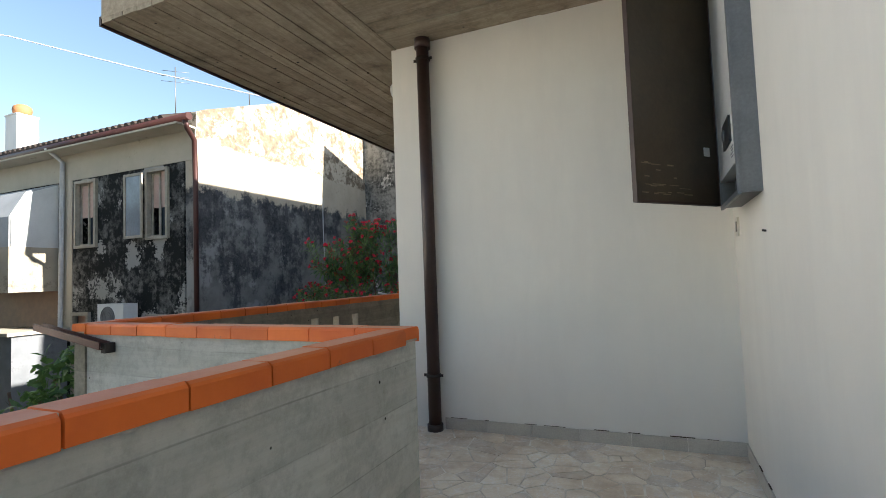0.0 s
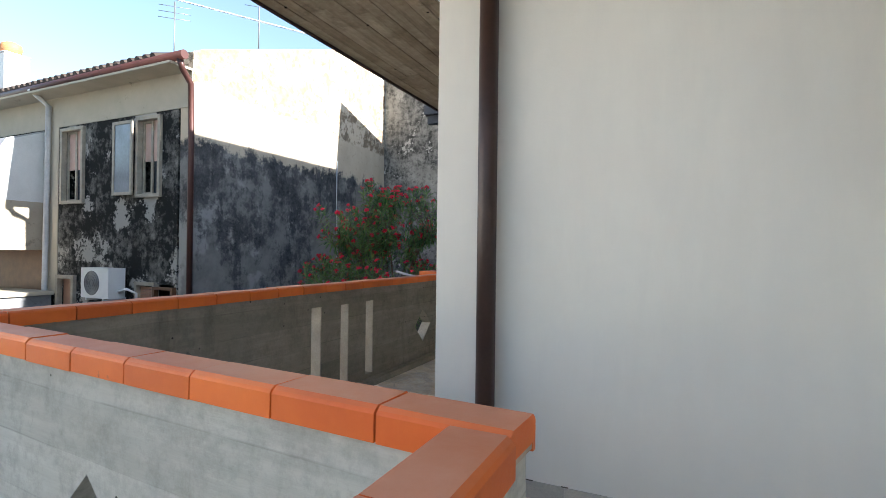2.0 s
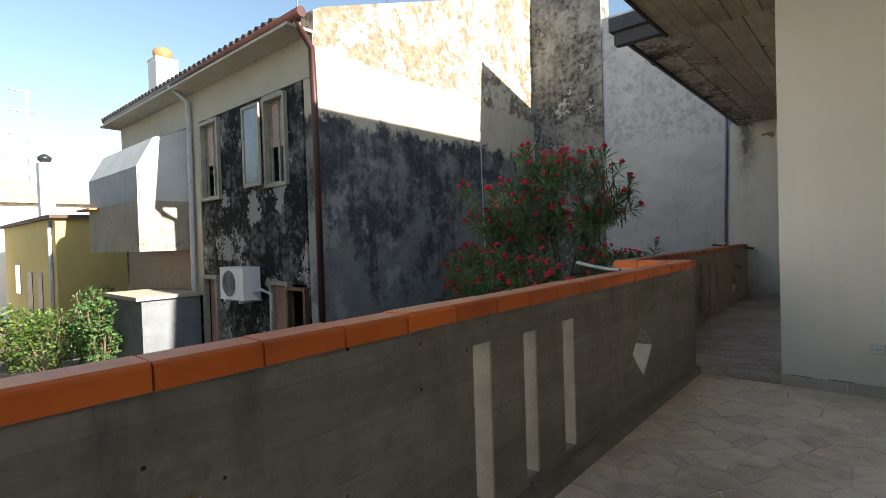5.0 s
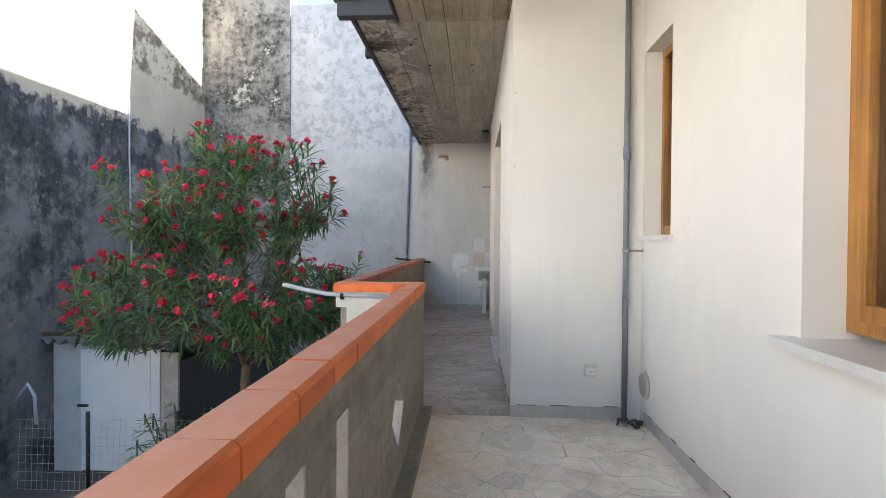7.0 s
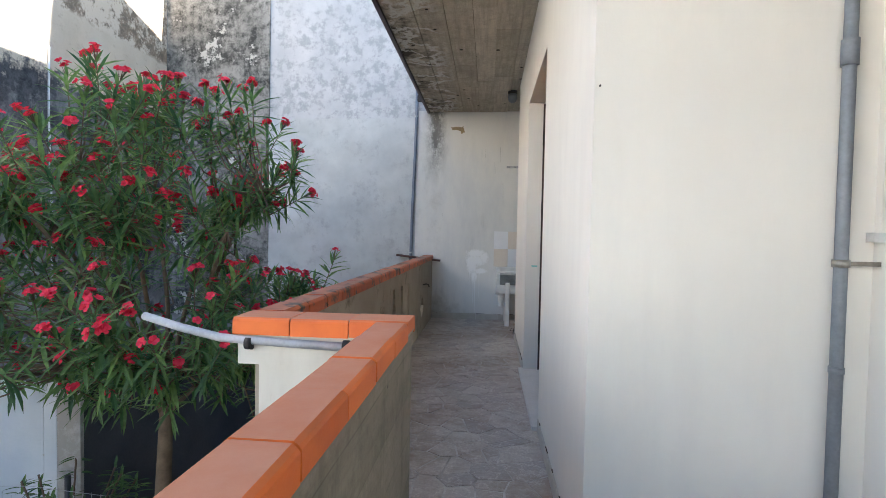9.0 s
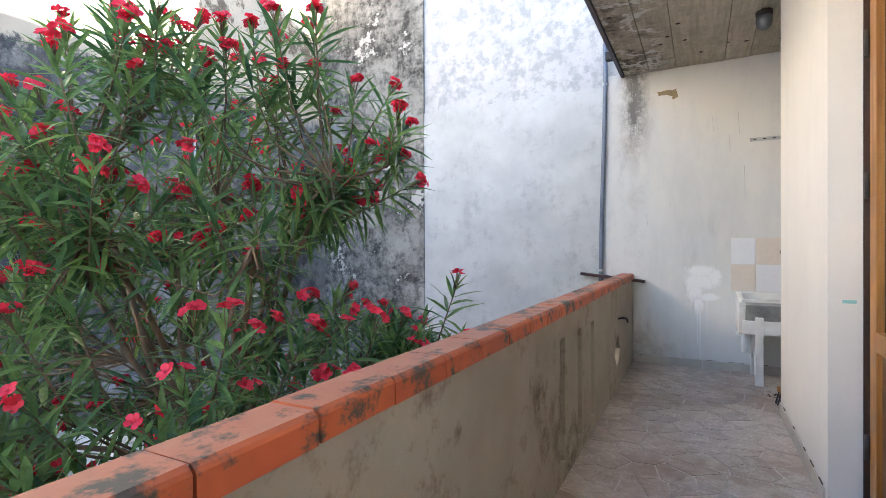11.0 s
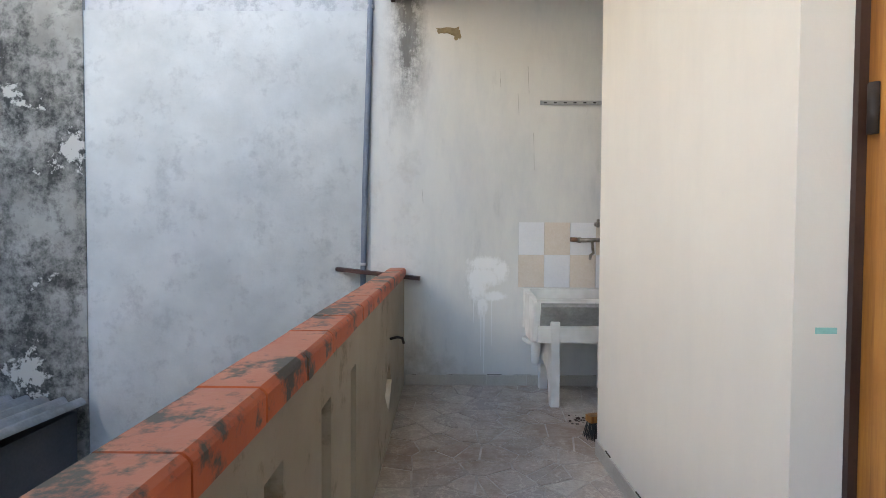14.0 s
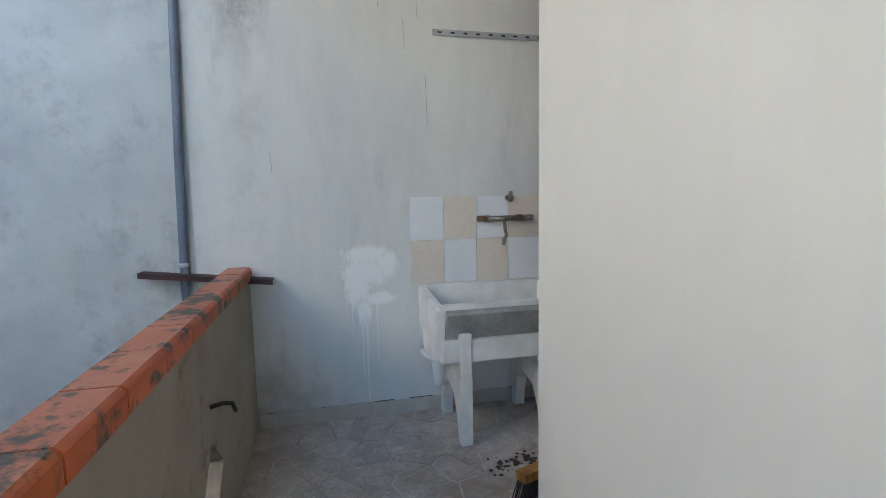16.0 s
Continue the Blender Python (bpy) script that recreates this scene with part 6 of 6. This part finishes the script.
under(chi, "chimney_shaft", boxm(-24.7, -24.25, 8.0, 8.4, 2.24, 4.3), M_WHITEHOUSE)
under(chi, "cowl", lathe([(0.12, 4.3), (0.2, 4.42), (0.2, 4.5), (0.08, 4.6)], -24.47, 8.2, 14), M_BLACK)
ant = empty("tv_antenna", -30.0, 8.5, 3.4, "tall rooftop aerial mast with cross bars", "aerial")
under(ant, "mast", tubem([(-30.9, 8.9, 3.4), (-30.9, 8.9, 8.4)], 0.06, 6), M_PALEPIPE)
for z in (8.3, 7.4, 6.4, 5.4):
    under(ant, "element", tubem([(-30.9, 8.2 if z > 7 else 7.9, z), (-30.9, 9.1, z)], 0.035, 5), M_PALEPIPE)

# ---- details of the white house ----
slats("slat", "x", 1.44, 2.43, -10.32, 3.05, 4.42, 0.048, M_SHUTTER, white)
bm = bmesh.new()
frame_bars(bm, "x", 1.43, 2.44, 2.27, 3.05, -10.40, -10.34, 0.07, (1.93,))
under(white, "door_frame", bm, M_WOODDARK)
under(white, "door_pane", boxm(-10.43, -10.41, 1.45, 2.42, 2.3, 3.05), M_WHITEHOUSE)
under(white, "box_lintel", boxm(-10.33, -10.26, 1.42, 2.45, 4.36, 4.45), M_WOODDARK)
slats("slat", "x", 1.42, 2.40, -10.30, 0.36, 1.44, 0.048, M_SHUTTER_Y, white)
under(white, "shutter_bar", boxm(-10.29, -10.25, 1.41, 2.41, 1.42, 1.48), M_WOODDARK)
for y0, y1 in ((0.92, 1.36), (2.46, 2.98)):
    bm = soft(boxm(-10.197, -10.15, y0, y1, 0.34, 1.50), 0.008)
    under(white, "shutter", bm, M_WHITEMETAL, "white folded wooden shutter")
    under(white, "shutter_panel", boxm(-10.15, -10.14, y0 + 0.07, y1 - 0.07, 0.42, 1.42), M_WHITEHOUSE)
under(white, "lintel", boxm(-10.2, -10.15, 1.3, 2.52, 1.52, 1.57), M_WHITEHOUSE)
under(white, "sill", boxm(-10.2, -10.08, 1.3, 2.52, 0.29, 0.34), M_MARBLE)
under(white, "corner_pipe", tubem([(-10.14, 3.82, 4.7), (-10.14, 3.82, 2.3)], 0.05, 10), M_BROWN)
under(white, "corner_pipe", tubem([(-10.14, 3.82, 2.05), (-10.14, 3.82, G)], 0.06, 10), M_BROWN)
under(white, "balcony_door", boxm(-16.0, -15.97, 4.17, 4.58, 2.26, 3.67), M_BROWN)
under(white, "wall_light", soft(boxm(-16.0, -15.9, 4.25, 4.45, 1.75, 1.85), 0.02), M_BLACK)
cur = empty("striped_curtain", -15.9, 4.2, -0.2, "blue and white striped door curtain on a rail", "curtain")
for i in range(13):
    y = 3.92 + i * 0.055
    bm = bmesh.new()
    prev = None
    for k in range(9):
        z = 1.35 - k * 0.33
        yy = y + 0.012 * math.sin(k + i)
        xx = -15.85 + 0.03 * math.sin(i * 1.7)
        row = (bm.verts.new((xx, yy, z)), bm.verts.new((xx + 0.015, yy + 0.05, z)))
        if prev:
            bm.faces.new((prev[0], prev[1], row[1], row[0]))
        prev = row
    under(cur, "strip", bm, M_BLUESTRIPE if i % 3 else M_CANVAS)
under(cur, "rail", tubem([(-15.86, 3.86, 1.37), (-15.86, 4.75, 1.37)], 0.012, 6), M_DARKMETAL)

rail = empty("balcony_railing", -9.2, 2.0, 2.26, "thin steel balcony railing with white diamond ornaments", "railing")
under(rail, "top_rail", tubem([(-9.2, -6.0, 3.25), (-9.2, 4.82, 3.25)], 0.018, 6), M_PALEPIPE)
under(rail, "top_rail", tubem([(-9.2, 4.82, 3.25), (-15.9, 4.82, 3.25)], 0.018, 6), M_PALEPIPE)
for z in (3.12, 2.34):
    under(rail, "bottom_rail", tubem([(-9.2, -6.0, z), (-9.2, 4.82, z)], 0.010, 5), M_PALEPIPE)
    under(rail, "bottom_rail", tubem([(-9.2, 4.82, z), (-15.9, 4.82, z)], 0.010, 5), M_PALEPIPE)
for y in (-3.5, -2.3, -1.1, 0.05, 1.2, 2.3, 3.49, 4.80):
    under(rail, "post", tubem([(-9.17, y, 2.10), (-9.2, y, 2.3), (-9.2, y, 3.25)], 0.016, 6), M_PALEPIPE)
for y0 in (-2.0, 1.55, 3.85):
    for k in range(8):
        y = y0 + k * 0.115
        under(rail, "bar", tubem([(-9.2, y, 2.34), (-9.2, y, 3.12)], 0.006, 4), M_PALEPIPE)
    for k in range(4):
        for z in (2.96, 2.76, 2.56):
            if (k + int(z * 10)) % 3 == 0 and y0 < 3:
                continue
            y = y0 + 0.06 + k * 0.23
            bm = bmesh.new()
            prism(bm, [(y - 0.045, z), (y, z - 0.055), (y + 0.045, z), (y, z + 0.055)], "x", -9.207, -9.193)
            under(rail, "diamond", bm, M_WHITEMETAL)
for k in range(22):
    x = -9.4 - k * 0.28
    under(rail, "bar", tubem([(x, 4.82, 2.34), (x, 4.82, 3.12)], 0.008, 4), M_PALEPIPE)
p1 = empty("bowl_planter", -9.45, 1.1, 2.26, "round terracotta bowl planter on the balcony", "planter")
under(p1, "bowl", lathe([(0.12, 2.27), (0.20, 2.33), (0.24, 2.42), (0.23, 2.5), (0.25, 2.54), (0.20, 2.52)], -9.45, 1.1, 20), M_TERRA_POT)
p2 = empty("terracotta_pot", -9.45, 4.58, 2.26, "terracotta pot with a dried plant on the balcony corner", "pot")
under(p2, "pot", lathe([(0.14, 2.27), (0.17, 2.40), (0.21, 2.62), (0.235, 2.70), (0.235, 2.74), (0.19, 2.74)], -9.45, 4.58, 20), M_TERRA_POT)
bm = bmesh.new()
rnd = random.Random(8)
for k in range(120):
    a = rnd.uniform(0, math.tau)
    d = Vector((math.cos(a), math.sin(a), rnd.uniform(-0.2, 0.6))).normalized()
    leaf_blade(bm, toward(Vector((-9.45, 4.58, 2.76)) + d * rnd.uniform(0, 0.15), d, 0), 0.09, 0.02, 0.5)
under(p2, "plant", bm, M_DRYLEAF)
ins = empty("insulator_bracket", -10.15, 3.3, 4.7, "bundle of electric cables and porcelain insulators", "cable bracket")
for k in range(3):
    under(ins, "insulator", lathe([(0.02, 4.56 + k * 0.07), (0.045, 4.58 + k * 0.07), (0.045, 4.60 + k * 0.07), (0.02, 4.62 + k * 0.07)], -10.1, 3.28 + k * 0.06, 10), M_PALEPIPE)
bm = bmesh.new()
for k in range(4):
    tube(bm, [(-10.15, 3.2 + 0.05 * k, 4.75), (-10.08, 3.25 + 0.04 * k, 4.6), (-10.12, 3.35, 4.5 - 0.03 * k)], 0.008, 5, False)
under(ins, "cable_loop", bm, M_BLACK)
cb = mesh_object("overhead_cable", tubem([(-10.1, 4.6, 5.0), (-9.0, 5.4, 4.85), (-7.0, 6.2, 4.2), (-5.0, 7.0, 3.62), (-4.2, 7.4, 3.44)], 0.008, 6), M_WHITEMETAL)
tagged(cb, "pale overhead cable slung between the houses", "cable")
cb = mesh_object("wall_cable", tubem([(-10.18, -3.0, 5.0), (-10.18, 0.5, 4.98), (-10.18, 2.2, 4.80), (-10.15, 3.25, 4.72)], 0.010, 6), M_BLACK)
tagged(cb, "thin black cable along the white facade", "cable")


# ---- skirting tiles ----
def skirting(name, axis, s0, s1, face, out, label, h=0.085, step=0.335):
    base = structure(new(name), label, "skirting")
    base.empty_display_size = 0.1
    n = max(1, round((s1 - s0) / step))
    w = (s1 - s0) / n
    bm = soft(boxm(-w / 2 + 0.0015, w / 2 - 0.0015, 0.0, 0.009, -0.012, h), 0.002, 1)
    me = bpy.data.meshes.new("skirting_tile")
    bm.to_mesh(me)
    bm.free()
    me.materials.append(M_SKIRT)
    rnd = random.Random(int(s0 * 100))
    gap = bmesh.new()
    u = s0 + 0.05
    while u < s1 - 0.1:
        e = min(s1 - 0.02, u + rnd.uniform(0.03, 0.16))
        k = rnd.uniform(0.003, 0.007)
        if axis == "y":
            box(gap, u, e, face + out * 0.006, face, h + 0.001, h + k)
        else:
            box(gap, min(face, face + out * 0.006), max(face, face + out * 0.006), u, e, h + 0.001, h + k)
        u = e + rnd.uniform(0.05, 0.35)
    mesh_object("open_joint", gap, M_DIRT, base)["kind"] = "stuff"
    for i in range(n):
        o = new("skirting_tile", me)
        o.parent = base
        s = s0 + (i + 0.5) * w
        if axis == "y":
            o.matrix_basis = pose(s, face, rnd.uniform(-0.003, 0.003), 0, 0, 180 if out < 0 else 0)
        else:
            o.matrix_basis = pose(face, s, rnd.uniform(-0.003, 0.003), 0, 0, 90 if out < 0 else -90)


skirting("baseboard_back", "y", -2.22, -0.18, 5.066, -1, "pale grey tile skirting of the house wall")
skirting("baseboard_side", "x", -1.0, 5.055, -0.181, -1, "pale grey tile skirting of the side wall")
skirting("baseboard_projection", "y", -3.318, -2.52, 8.749, -1, "pale grey tile skirting of the projecting wall")
skirting("baseboard_windows", "x", 5.37, 8.66, -2.381, -1, "pale grey tile skirting under the windows")
skirting("baseboard_walkway_near", "x", 8.75, 10.26, -3.319, -1, "pale grey tile skirting before the door")
skirting("baseboard_walkway_far", "x", 11.75, 13.27, -3.319, -1, "pale grey tile skirting after the door")
skirting("baseboard_end", "y", -4.51, -1.5, 14.564, -1, "pale grey tile skirting of the end wall")


# ---- crazy paving ----
def clip(poly, px, py, nx, ny):
    out = []
    for i in range(len(poly)):
        a, b = poly[i], poly[(i + 1) % len(poly)]
        da, db = (a[0] - px) * nx + (a[1] - py) * ny, (b[0] - px) * nx + (b[1] - py) * ny
        if da <= 0:
            out.append(a)
        if da * db < 0:
            t = da / (da - db)
            out.append((a[0] + t * (b[0] - a[0]), a[1] + t * (b[1] - a[1])))
    return out


def paving(x0, x1, y0, y1, size, seed, keep, material):
    """Irregular flagstones: the cells round jittered points, shrunk to leave joints."""
    rnd = random.Random(seed)
    nx, ny = max(1, round((x1 - x0) / size)), max(1, round((y1 - y0) / size))
    pts = [(x0 + (i + 0.5 + rnd.uniform(-0.72, 0.72)) * (x1 - x0) / nx, y0 + (j + 0.5 + rnd.uniform(-0.72, 0.72)) * (y1 - y0) / ny) for i in range(nx) for j in range(ny)]
    rest = bmesh.new()
    for k, p in enumerate(pts):
        poly = [(x0, y0), (x1, y0), (x1, y1), (x0, y1)]
        for q in sorted(pts, key=lambda q: (q[0] - p[0]) ** 2 + (q[1] - p[1]) ** 2)[1:16]:
            d = math.hypot(q[0] - p[0], q[1] - p[1])
            u, v = (q[0] - p[0]) / d, (q[1] - p[1]) / d
            k = rnd.uniform(0.003, 0.0075)
            poly = clip(poly, (p[0] + q[0]) / 2 - u * k, (p[1] + q[1]) / 2 - v * k, u, v)
            if len(poly) < 3:
                break
        if len(poly) < 3:
            continue
        z = rnd.uniform(-0.0008, 0.0015)
        if keep:
            bm = bmesh.new()
            prism(bm, [(a - p[0], b - p[1]) for a, b in poly], "z", -0.02, 0.0)
            o = mesh_object("flagstone", bm, material, floor)
            o.location = (p[0], p[1], z)
        else:
            prism(rest, poly, "z", -0.02, z)
    if keep:
        rest.free()
    else:
        o = mesh_object("flagstone_rest", rest, material, floor)
        o["kind"] = "stuff"


paving(-3.90, -2.38, 3.56, 8.75, 0.165, 51, True, M_PAVE)
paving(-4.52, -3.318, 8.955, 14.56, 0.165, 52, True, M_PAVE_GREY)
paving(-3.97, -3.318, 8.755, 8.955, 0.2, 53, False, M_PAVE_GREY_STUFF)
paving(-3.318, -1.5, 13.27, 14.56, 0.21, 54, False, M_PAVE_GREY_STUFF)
paving(-2.38, -0.18, 3.46, 5.067, 0.15, 55, True, M_PAVE)
paving(-1.62, -0.18, -3.0, 3.46, 0.17, 56, False, M_PAVE_STUFF)
